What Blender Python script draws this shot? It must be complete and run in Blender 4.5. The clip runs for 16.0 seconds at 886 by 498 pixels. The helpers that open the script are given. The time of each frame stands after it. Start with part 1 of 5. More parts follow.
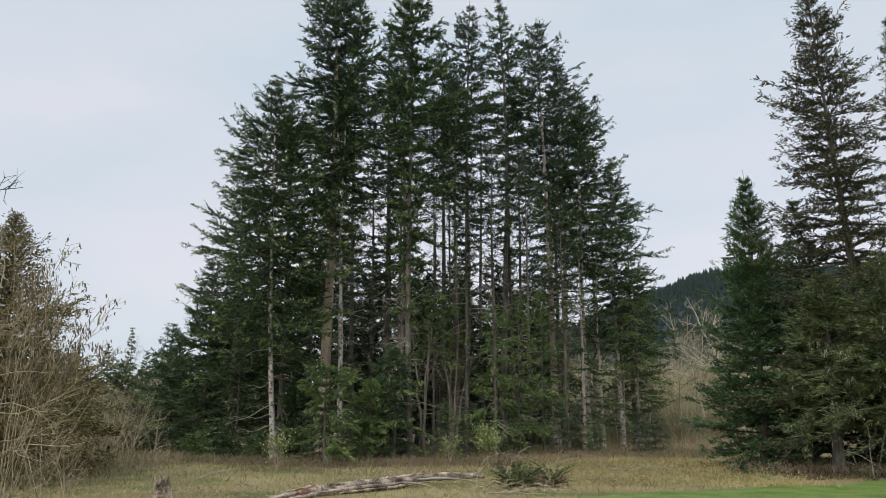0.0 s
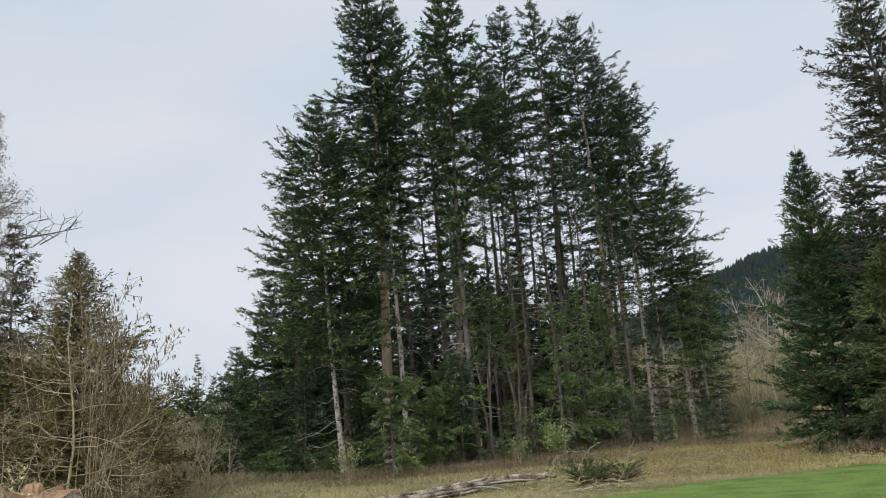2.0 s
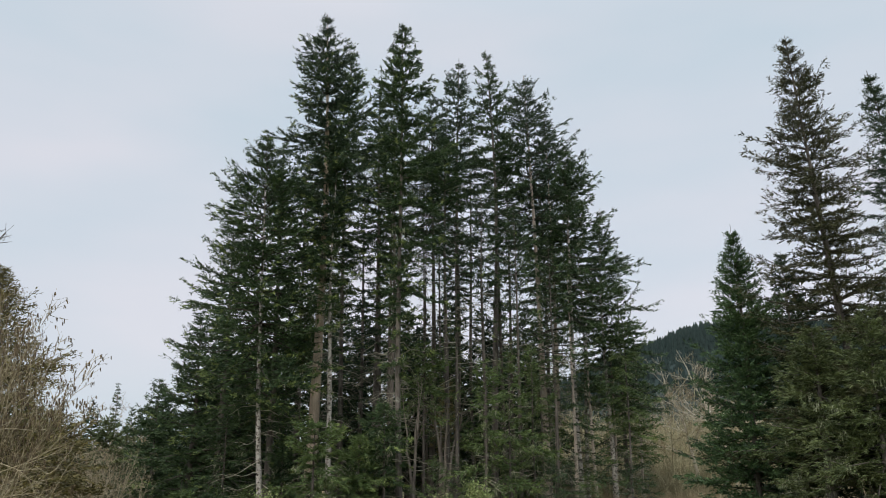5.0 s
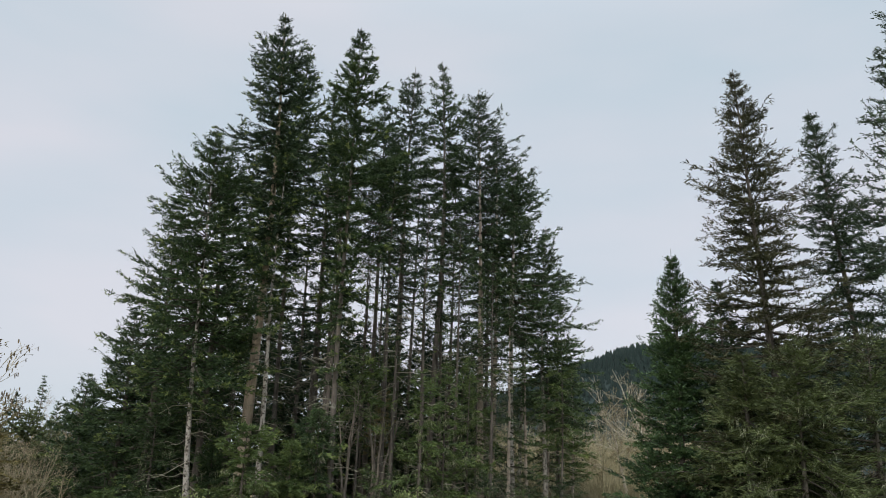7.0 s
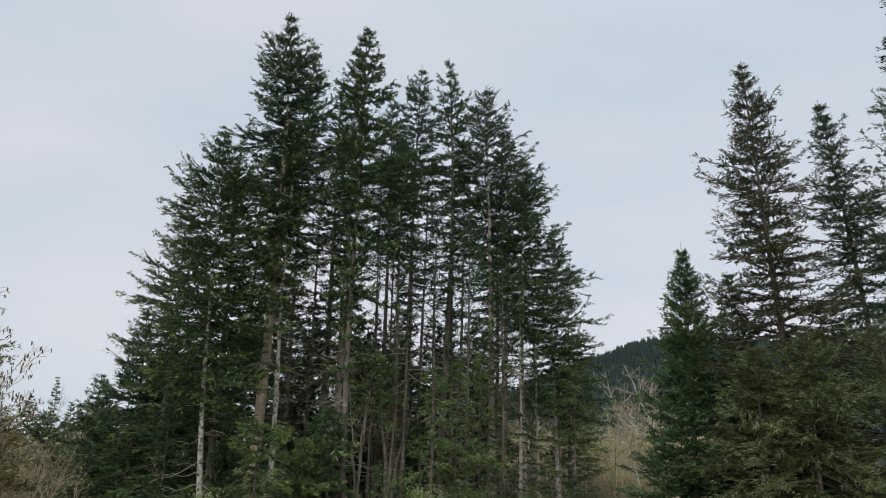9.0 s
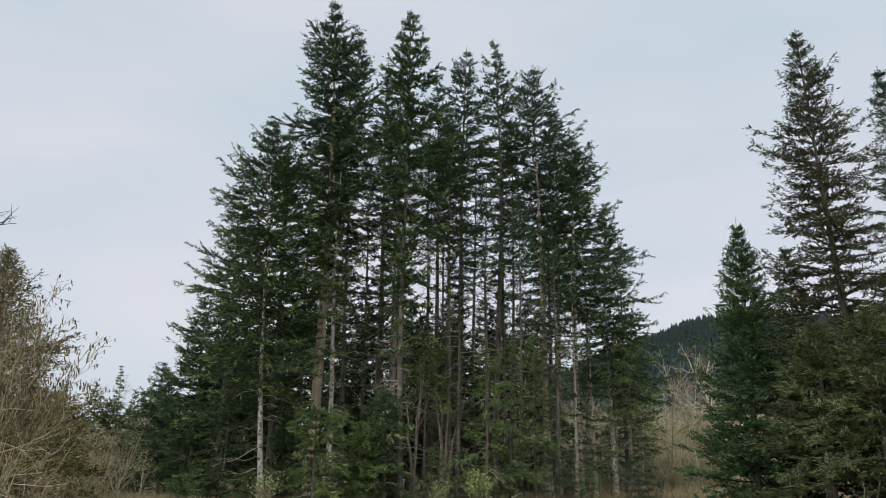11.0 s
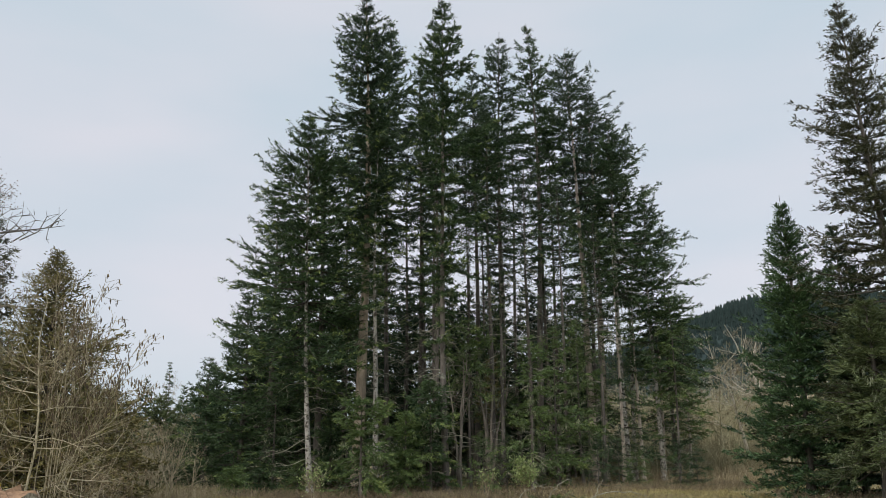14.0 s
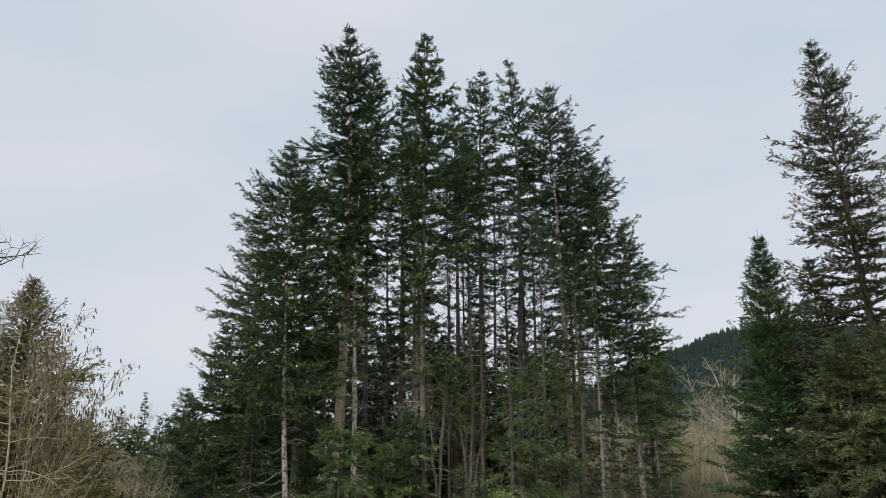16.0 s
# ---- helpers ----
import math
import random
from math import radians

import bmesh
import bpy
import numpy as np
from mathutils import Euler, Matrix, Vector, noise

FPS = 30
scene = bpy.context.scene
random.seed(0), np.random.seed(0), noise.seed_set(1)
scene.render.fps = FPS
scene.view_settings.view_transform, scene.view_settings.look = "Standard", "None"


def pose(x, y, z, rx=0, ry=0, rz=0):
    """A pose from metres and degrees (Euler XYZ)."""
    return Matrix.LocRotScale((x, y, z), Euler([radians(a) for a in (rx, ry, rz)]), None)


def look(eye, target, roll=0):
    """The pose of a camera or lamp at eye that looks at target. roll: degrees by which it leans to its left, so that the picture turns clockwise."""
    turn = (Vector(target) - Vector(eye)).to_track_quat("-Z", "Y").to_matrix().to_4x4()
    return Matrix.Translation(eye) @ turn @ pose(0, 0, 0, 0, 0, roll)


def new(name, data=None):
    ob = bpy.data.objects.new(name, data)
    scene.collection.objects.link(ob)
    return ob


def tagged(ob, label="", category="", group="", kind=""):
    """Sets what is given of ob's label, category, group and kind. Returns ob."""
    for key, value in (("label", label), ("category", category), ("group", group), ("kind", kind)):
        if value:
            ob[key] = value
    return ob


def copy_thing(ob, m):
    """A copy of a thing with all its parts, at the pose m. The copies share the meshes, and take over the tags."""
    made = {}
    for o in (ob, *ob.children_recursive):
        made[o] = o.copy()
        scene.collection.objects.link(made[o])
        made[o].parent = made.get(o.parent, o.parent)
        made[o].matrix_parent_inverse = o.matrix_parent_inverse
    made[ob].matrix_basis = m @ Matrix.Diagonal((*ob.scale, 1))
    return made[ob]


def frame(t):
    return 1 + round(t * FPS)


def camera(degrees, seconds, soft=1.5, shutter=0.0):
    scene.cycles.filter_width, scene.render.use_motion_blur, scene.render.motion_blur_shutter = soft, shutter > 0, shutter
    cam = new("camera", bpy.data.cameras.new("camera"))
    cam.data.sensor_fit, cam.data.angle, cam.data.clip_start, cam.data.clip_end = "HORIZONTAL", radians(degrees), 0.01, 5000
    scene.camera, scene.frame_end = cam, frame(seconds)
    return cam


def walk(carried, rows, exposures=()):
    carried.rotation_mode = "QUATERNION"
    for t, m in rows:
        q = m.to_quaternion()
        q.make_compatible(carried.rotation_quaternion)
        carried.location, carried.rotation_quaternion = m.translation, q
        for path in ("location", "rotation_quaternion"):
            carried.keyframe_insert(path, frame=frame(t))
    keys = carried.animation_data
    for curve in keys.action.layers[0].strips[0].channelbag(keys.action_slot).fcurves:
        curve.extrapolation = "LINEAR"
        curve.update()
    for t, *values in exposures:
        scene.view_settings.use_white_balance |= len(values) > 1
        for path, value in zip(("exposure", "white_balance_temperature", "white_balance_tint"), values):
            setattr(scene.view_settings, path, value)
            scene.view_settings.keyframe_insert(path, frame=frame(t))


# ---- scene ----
cam = camera(57.5, 16.0, soft=0.55, shutter=0.4)
EYE = 1.7
# seconds, then the turn in degrees (Euler XYZ) of a camera held by someone who stands and pans
PATH = [
    (0.0, -0.000, 0.000, 0.000, 101.700, -0.000, 0.000),
    (0.5, -0.002, 0.000, 0.000, 101.985, 0.658, 0.638),
    (1.0, -0.006, 0.000, 0.000, 102.312, 1.753, 1.634),
    (1.5, -0.011, 0.000, 0.000, 102.310, 2.944, 3.166),
    (2.0, -0.016, 0.000, 0.000, 102.171, 4.184, 4.564),
    (2.5, -0.021, 0.000, 0.000, 102.043, 4.973, 5.950),
    (3.0, -0.024, 0.000, 0.000, 102.323, 4.993, 6.552),
    (3.5, -0.021, 0.000, 0.000, 102.888, 4.243, 5.831),
    (4.0, -0.012, 0.000, 0.000, 104.406, 3.188, 3.283),
    (4.5, -0.004, 0.000, 0.000, 105.132, 1.552, 1.110),
    (7.0, 0.019, 0.000, 0.000, 106.259, -1.959, -5.283),
    (7.5, 0.021, 0.000, 0.000, 106.282, -1.959, -5.971),
    (8.0, 0.022, 0.000, 0.000, 106.258, -1.826, -5.979),
    (8.5, 0.019, 0.000, 0.000, 106.161, -1.595, -5.393),
    (9.0, 0.016, 0.000, 0.000, 106.007, -1.371, -4.437),
    (11.5, -0.001, 0.000, 0.000, 104.337, -0.566, 0.248),
    (12.0, -0.004, 0.000, 0.000, 104.031, -0.291, 1.080),
    (12.5, -0.006, 0.000, 0.000, 103.921, -0.041, 1.774),
    (13.0, -0.008, 0.000, 0.000, 103.838, 0.160, 2.230),
    (13.5, -0.009, 0.000, 0.000, 103.852, 0.264, 2.475),
    (14.0, -0.009, 0.000, 0.000, 103.912, 0.368, 2.492),
    (14.5, -0.008, 0.000, 0.000, 104.144, 0.428, 2.265),
    (15.0, -0.007, 0.000, 0.000, 104.690, 0.433, 1.860),
    (15.5, -0.005, 0.000, 0.000, 105.430, 0.360, 1.422),
    (16.0, -0.004, 0.000, 0.000, 106.081, 0.267, 1.067),
]
walk(cam, [(t, pose(x, y, EYE + z, rx, ry, rz)) for t, x, y, z, rx, ry, rz in PATH],
     exposures=[(0.0, 0.03), (4.0, 0.0), (7.0, -0.06), (9.0, -0.06), (12.0, -0.03), (16.0, -0.04)])

# ---- world and sun: a pale overcast sky ----
SUN_UP, SUN_ROUND = radians(36), radians(205)
world = bpy.data.worlds.new("overcast_sky")
scene.world = world
world.use_nodes = True
wt = world.node_tree
wt.nodes.clear()


def wnode(kind, **values):
    n = wt.nodes.new(kind)
    for key, value in values.items():
        n.inputs[key].default_value = value
    return n


sky = wt.nodes.new("ShaderNodeTexSky")
sky.sky_type = "NISHITA"
sky.sun_disc = False
sky.sun_elevation, sky.sun_rotation = SUN_UP, SUN_ROUND
sky.air_density, sky.dust_density = 1.0, 2.0
dimmed = wnode("ShaderNodeVectorMath")
dimmed.operation = "SCALE"
dimmed.inputs["Scale"].default_value = 0.09
wt.links.new(sky.outputs["Color"], dimmed.inputs[0])
way = wt.nodes.new("ShaderNodeTexCoord")
flat = wnode("ShaderNodeMapping")
flat.inputs["Scale"].default_value = (1.0, 1.0, 3.2)
wt.links.new(way.outputs["Generated"], flat.inputs["Vector"])
banks = wnode("ShaderNodeTexNoise", Scale=1.7, Detail=4.0, Roughness=0.45)
wt.links.new(flat.outputs["Vector"], banks.inputs["Vector"])
cloud = wt.nodes.new("ShaderNodeValToRGB")
cloud.color_ramp.elements[0].position, cloud.color_ramp.elements[0].color = 0.33, (0.60, 0.72, 0.81, 1)
cloud.color_ramp.elements[1].position, cloud.color_ramp.elements[1].color = 0.66, (0.785, 0.795, 0.865, 1)
wt.links.new(banks.outputs["Fac"], cloud.inputs["Fac"])
cover = wnode("ShaderNodeMix")
cover.data_type = "RGBA"
cover.inputs[0].default_value = 0.88
wt.links.new(dimmed.outputs[0], cover.inputs[6])
wt.links.new(cloud.outputs["Color"], cover.inputs[7])
# an overcast sky is brightest overhead
split = wt.nodes.new("ShaderNodeSeparateXYZ")
wt.links.new(way.outputs["Generated"], split.inputs[0])
zenith = wnode("ShaderNodeMapRange")
zenith.interpolation_type = "SMOOTHSTEP"
for key, value in (("From Min", 0.5), ("From Max", 1.0), ("To Min", 1.0), ("To Max", 2.5)):
    zenith.inputs[key].default_value = value
wt.links.new(split.outputs["Z"], zenith.inputs["Value"])
glow = wnode("ShaderNodeBackground", Strength=1.0)
wt.links.new(zenith.outputs[0], glow.inputs["Strength"])
wt.links.new(cover.outputs[2], glow.inputs["Color"])
out = wt.nodes.new("ShaderNodeOutputWorld")
wt.links.new(glow.outputs[0], out.inputs["Surface"])

sun = new("sun", bpy.data.lights.new("sun", "SUN"))
sun.data.energy, sun.data.angle, sun.data.color = 1.8, radians(30), (1.0, 0.96, 0.9)
sun.matrix_world = look((0, 0, 60), (0 + 40 * math.sin(SUN_ROUND) * -1, -40 * math.cos(SUN_ROUND), 60 - 40 * math.tan(SUN_UP)))


# ---- materials ----
def material(name, dark, light, scale=1.0, rough=0.8, stretch=(1, 1, 1), bump=0.0, fine=8.0, island=0.0, random_ob=0.0,
             spots=None, spot_scale=2.0, spot_at=0.6, translucent=0.0, low=0.35, high=0.65, specular=0.3):
    """Two colours mixed by coarse and fine grain; islands and whole objects vary a little; spots lay a third colour on."""
    m = bpy.data.materials.new(name)
    m.use_nodes = True
    t = m.node_tree
    t.nodes.clear()

    def node(kind, **values):
        n = t.nodes.new(kind)
        for key, value in values.items():
            n.inputs[key].default_value = value
        return n

    def maths(op, a, b):
        n = t.nodes.new("ShaderNodeMath")
        n.operation = op
        for i, v in enumerate((a, b)):
            if isinstance(v, (int, float)):
                n.inputs[i].default_value = v
            else:
                t.links.new(v, n.inputs[i])
        return n.outputs[0]

    where = t.nodes.new("ShaderNodeTexCoord")
    grow = node("ShaderNodeMapping")
    grow.inputs["Scale"].default_value = stretch
    t.links.new(where.outputs["Object"], grow.inputs["Vector"])
    coarse = node("ShaderNodeTexNoise", Scale=scale, Detail=3.0)
    grain = node("ShaderNodeTexNoise", Scale=scale * fine, Detail=5.0, Roughness=0.6)
    for n in (coarse, grain):
        t.links.new(grow.outputs["Vector"], n.inputs["Vector"])
    value = maths("ADD", maths("MULTIPLY", coarse.outputs["Fac"], 0.55), maths("MULTIPLY", grain.outputs["Fac"], 0.45))
    if island:
        geo = t.nodes.new("ShaderNodeNewGeometry")
        value = maths("ADD", value, maths("MULTIPLY", maths("SUBTRACT", geo.outputs["Random Per Island"], 0.5), island))
    if random_ob:
        info = t.nodes.new("ShaderNodeObjectInfo")
        value = maths("ADD", value, maths("MULTIPLY", maths("SUBTRACT", info.outputs["Random"], 0.5), random_ob))
    ramp = t.nodes.new("ShaderNodeValToRGB")
    ramp.color_ramp.elements[0].position, ramp.color_ramp.elements[0].color = low, (*dark, 1)
    ramp.color_ramp.elements[1].position, ramp.color_ramp.elements[1].color = high, (*light, 1)
    t.links.new(value, ramp.inputs["Fac"])
    colour = ramp.outputs["Color"]
    if spots:
        patch = node("ShaderNodeTexNoise", Scale=spot_scale, Detail=4.0, Roughness=0.65)
        t.links.new(where.outputs["Object"], patch.inputs["Vector"])
        edge = t.nodes.new("ShaderNodeValToRGB")
        edge.color_ramp.elements[0].position, edge.color_ramp.elements[1].position = spot_at, spot_at + 0.08
        t.links.new(patch.outputs["Fac"], edge.inputs["Fac"])
        lay = node("ShaderNodeMix")
        lay.data_type = "RGBA"
        lay.inputs[7].default_value = (*spots, 1)
        t.links.new(edge.outputs["Color"], lay.inputs[0])
        t.links.new(colour, lay.inputs[6])
        colour = lay.outputs[2]
    skin = node("ShaderNodeBsdfPrincipled", Roughness=rough)
    skin.inputs["Specular IOR Level"].default_value = specular
    t.links.new(colour, skin.inputs["Base Color"])
    if bump:
        b = node("ShaderNodeBump", Strength=bump, Distance=0.03)
        t.links.new(grain.outputs["Fac"], b.inputs["Height"])
        t.links.new(b.outputs["Normal"], skin.inputs["Normal"])
    last = skin.outputs[0]
    if translucent:
        thin = node("ShaderNodeBsdfTranslucent")
        t.links.new(colour, thin.inputs["Color"])
        both = node("ShaderNodeMixShader", Fac=translucent)
        t.links.new(last, both.inputs[1])
        t.links.new(thin.outputs[0], both.inputs[2])
        last = both.outputs[0]
    end = t.nodes.new("ShaderNodeOutputMaterial")
    t.links.new(last, end.inputs["Surface"])
    return m


LEAF = dict(scale=0.8, fine=9.0, rough=0.55, specular=0.25, island=0.22, translucent=0.1, low=0.38, high=0.62)
FIR = material("fir_needles", (0.018, 0.038, 0.016), (0.083, 0.13, 0.05), **LEAF)
FIR_DARK = material("dark_fir_needles", (0.016, 0.033, 0.019), (0.067, 0.104, 0.05), **LEAF)
FIR_BRIGHT = material("bright_fir_needles", (0.046, 0.08, 0.026), (0.16, 0.22, 0.074), **LEAF)
# light on the lower bough ends, put into the colour as yellow-green
FIR_TIPS = material("lit_fir_sprays", (0.075, 0.105, 0.028), (0.235, 0.29, 0.09), **LEAF)
FIR_OLIVE = material("olive_fir_needles", (0.044, 0.061, 0.026), (0.158, 0.188, 0.077), **LEAF)
SPRUCE = material("spruce_needles", (0.024, 0.052, 0.024), (0.095, 0.155, 0.06), **LEAF)
CEDAR = material("cedar_sprays", (0.082, 0.074, 0.028), (0.25, 0.212, 0.083), **LEAF)
CONES = material("cone_laden_needles", (0.03, 0.034, 0.017), (0.098, 0.096, 0.046), **LEAF)
BARK = material("fir_bark", (0.05, 0.044, 0.038), (0.19, 0.165, 0.14), scale=2.5, stretch=(3, 3, 0.5), fine=5, bump=0.8, rough=0.95, spots=(0.23, 0.23, 0.19), spot_scale=3.5, spot_at=0.6)
BARK_RED = material("red_brown_fir_bark", (0.22, 0.172, 0.128), (0.48, 0.39, 0.295), scale=2.5, stretch=(3, 3, 0.5), fine=5, bump=0.8, rough=0.95)
BOUGH = material("dark_bough_bark", (0.03, 0.026, 0.022), (0.11, 0.095, 0.08), scale=3, fine=5, rough=0.95, island=0.3)
BARK_TAN = material("tan_fir_bark", (0.26, 0.21, 0.17), (0.58, 0.5, 0.42), scale=2.5, stretch=(3, 3, 0.5), fine=5, bump=0.8, rough=0.95)
BARK_PALE = material("pale_lichened_bark", (0.22, 0.2, 0.175), (0.55, 0.515, 0.455), scale=2.5, stretch=(2, 2, 0.8), fine=6, bump=0.6, rough=0.95, spots=(0.09, 0.078, 0.062), spot_scale=7, spot_at=0.5)
TWIG_DEAD = material("dead_lichened_twigs", (0.13, 0.12, 0.09), (0.39, 0.37, 0.28), scale=3, rough=0.95, island=0.3)
LICHEN = material("hanging_lichen", (0.16, 0.18, 0.1), (0.42, 0.44, 0.3), scale=2, rough=0.95, island=0.5, translucent=0.2)
TWIG_BARE = material("bare_twigs", (0.17, 0.135, 0.09), (0.4, 0.33, 0.225), scale=2, rough=0.9, island=0.3, random_ob=0.25)
TWIG_HAZEL = material("hazel_twigs", (0.19, 0.16, 0.105), (0.46, 0.395, 0.265), scale=2, rough=0.9, island=0.4, random_ob=0.2)
TWIG_TAN = material("tan_sapling_twigs", (0.19, 0.17, 0.098), (0.44, 0.395, 0.245), scale=2, rough=0.9, island=0.3, random_ob=0.3)
DEAD_LEAF = material("withered_brown_leaves", (0.13, 0.098, 0.08), (0.31, 0.235, 0.185), scale=4, rough=0.9, island=0.5)
PALE_LIMB = material("pale_alder_limbs", (0.3, 0.26, 0.19), (0.58, 0.52, 0.41), scale=2, rough=0.9, island=0.25)
CATKIN = material("catkins", (0.09, 0.065, 0.045), (0.2, 0.15, 0.09), scale=8, rough=0.9, island=0.4)
BUD_LEAF = material("budding_leaves", (0.14, 0.19, 0.06), (0.4, 0.47, 0.2), scale=2, rough=0.7, island=0.5, translucent=0.3)
BUD_PALE = material("pale_fuzzy_buds", (0.27, 0.255, 0.12), (0.62, 0.59, 0.38), scale=6, rough=0.9, island=0.5, translucent=0.15)
BUD_TAN = material("swelling_tan_buds", (0.125, 0.092, 0.052), (0.31, 0.235, 0.14), scale=0.8, rough=0.9, island=0.5, random_ob=0.3)
LITTER = material("forest_litter", (0.09, 0.072, 0.045), (0.28, 0.22, 0.137), scale=0.8, rough=0.95, island=0.35)
BRUSH = material("brown_brush", (0.165, 0.132, 0.082), (0.41, 0.335, 0.21), scale=0.6, rough=0.95, island=0.32)
DARK_SCATTER = material("dark_brown_scatter", (0.045, 0.032, 0.02), (0.15, 0.105, 0.062), scale=0.8, rough=1.0, island=0.35)
GRASS_DRY = material("dry_grass", (0.205, 0.165, 0.066), (0.5, 0.42, 0.195), scale=0.35, rough=0.9, island=0.22, translucent=0.2)
GRASS_GREEN = material("meadow_grass", (0.09, 0.115, 0.026), (0.26, 0.285, 0.085), scale=0.4, rough=0.85, island=0.4, translucent=0.25)
LAWN = material("mown_lawn", (0.07, 0.122, 0.018), (0.15, 0.215, 0.042), scale=1.3, fine=12, rough=0.85, island=0.35, translucent=0.15, bump=0.5, low=0.4, high=0.58)
SOIL = material("meadow_soil", (0.105, 0.084, 0.042), (0.3, 0.24, 0.12), scale=0.25, fine=24, rough=1.0, bump=0.6, spots=(0.10, 0.115, 0.035), spot_scale=0.3, spot_at=0.52)
MAPLE_BARK = material("grey_brown_maple_bark", (0.11, 0.092, 0.076), (0.29, 0.25, 0.205), scale=3, stretch=(3, 3, 0.6), fine=5, rough=0.95, bump=0.5)
LOGWOOD = material("weathered_log_wood", (0.085, 0.062, 0.046), (0.53, 0.43, 0.33), scale=2.6, stretch=(1, 1, 1), fine=9, rough=0.9, bump=1.0, spots=(0.2, 0.115, 0.075), spot_scale=2.2, spot_at=0.57, low=0.4, high=0.59)
CUTWOOD = material("fresh_cut_wood", (0.15, 0.085, 0.048), (0.4, 0.245, 0.14), scale=4, fine=6, rough=0.85, bump=0.3)
POLEWOOD = material("weathered_pole_wood", (0.15, 0.125, 0.105), (0.3, 0.26, 0.22), scale=2, stretch=(6, 6, 0.4), fine=5, rough=0.9, bump=0.4)
STEEL = material("grey_painted_steel", (0.27, 0.29, 0.3), (0.36, 0.38, 0.39), scale=2, fine=6, rough=0.5, specular=0.5)
WIRE = material("black_cable", (0.02, 0.02, 0.02), (0.05, 0.05, 0.05), scale=5, rough=0.6)
FERN = material("sword_fern_fronds", (0.032, 0.052, 0.014), (0.14, 0.165, 0.05), scale=2, rough=0.6, island=0.4, translucent=0.15)
# distance haze is put into the bluish base of both hill materials
HILL = material("hazy_hill_floor", (0.012, 0.024, 0.022), (0.028, 0.046, 0.04), scale=0.02, fine=10, rough=1.0)
HILL_TREES = material("hazy_far_conifers", (0.017, 0.03, 0.027), (0.03, 0.047, 0.041), scale=0.012, fine=10, rough=1.0, island=0.12)


# ---- mesh helpers ----
def mesh_ob(name, verts, faces, mat, parent=None, label="", smooth=False):
    me = bpy.data.meshes.new(name)
    verts = np.asarray(verts, dtype=np.float32).reshape(-1, 3)
    if isinstance(faces, np.ndarray):
        n, k = faces.shape
        me.vertices.add(len(verts))
        me.vertices.foreach_set("co", verts.ravel())
        me.loops.add(n * k)
        me.loops.foreach_set("vertex_index", faces.astype(np.int32).ravel())
        me.polygons.add(n)
        me.polygons.foreach_set("loop_start", np.arange(0, n * k, k, dtype=np.int32))
        me.update(calc_edges=True)
    else:
        me.from_pydata(verts.tolist(), [], faces)
    me.materials.append(mat)
    if smooth:
        me.polygons.foreach_set("use_smooth", [True] * len(me.polygons))
    ob = new(name, me)
    if parent:
        ob.parent = parent
    if label:
        tagged(ob, label)
    return ob


def part(name, bm, mat, parent, label="", smooth=False):
    me = bpy.data.meshes.new(name)
    bm.to_mesh(me)
    bm.free()
    me.materials.append(mat)
    if smooth:
        me.polygons.foreach_set("use_smooth", [True] * len(me.polygons))
    ob = new(name, me)
    ob.parent = parent
    return tagged(ob, label)


def empty(name, x, y, z, label, category, group="", kind=""):
    ob = new(name)
    ob.location = (x, y, z)
    ob.empty_display_size = 0.2
    return tagged(ob, label, category, group, kind)


def tubes(lines, sides=4):
    """One mesh from many tapering tubes: each line is (points n x 3, radii n)."""
    V, F, base = [], [], 0
    turn = np.arange(sides) * 2 * np.pi / sides
    for pts, rad in lines:
        pts, rad = np.asarray(pts, float), np.asarray(rad, float)
        n = len(pts)
        d = np.gradient(pts, axis=0)
        d /= np.linalg.norm(d, axis=1)[:, None] + 1e-9
        ref = np.where(np.abs(d[:, 2:3]) > 0.8, [[1.0, 0, 0]], [[0, 0, 1.0]])
        a = np.cross(d, ref)
        a /= np.linalg.norm(a, axis=1)[:, None] + 1e-9
        b = np.cross(d, a)
        ring = pts[:, None] + rad[:, None, None] * (np.cos(turn)[None, :, None] * a[:, None] + np.sin(turn)[None, :, None] * b[:, None])
        V.append(ring.reshape(-1, 3))
        i = np.arange(n - 1)[:, None] * sides + np.arange(sides)[None]
        j = np.arange(n - 1)[:, None] * sides + (np.arange(sides)[None] + 1) % sides
        F.append((np.stack([i, j, j + sides, i + sides], -1).reshape(-1, 4)) + base)
        base += n * sides
    return np.concatenate(V), np.concatenate(F)


def unit(v):
    return v / (np.linalg.norm(v, axis=-1, keepdims=True) + 1e-9)


def sprays(rng, p, d, length, width):
    """Slim pointed leaves: a triangle each from p along d."""
    side = unit(np.cross(d, rng.normal(size=p.shape) + [0, 0, 0.8])) * (width * 0.5)[:, None]
    V = np.stack([p - side, p + side, p + d * length[:, None]], 1).reshape(-1, 3)
    return V, np.arange(len(V)).reshape(-1, 3)


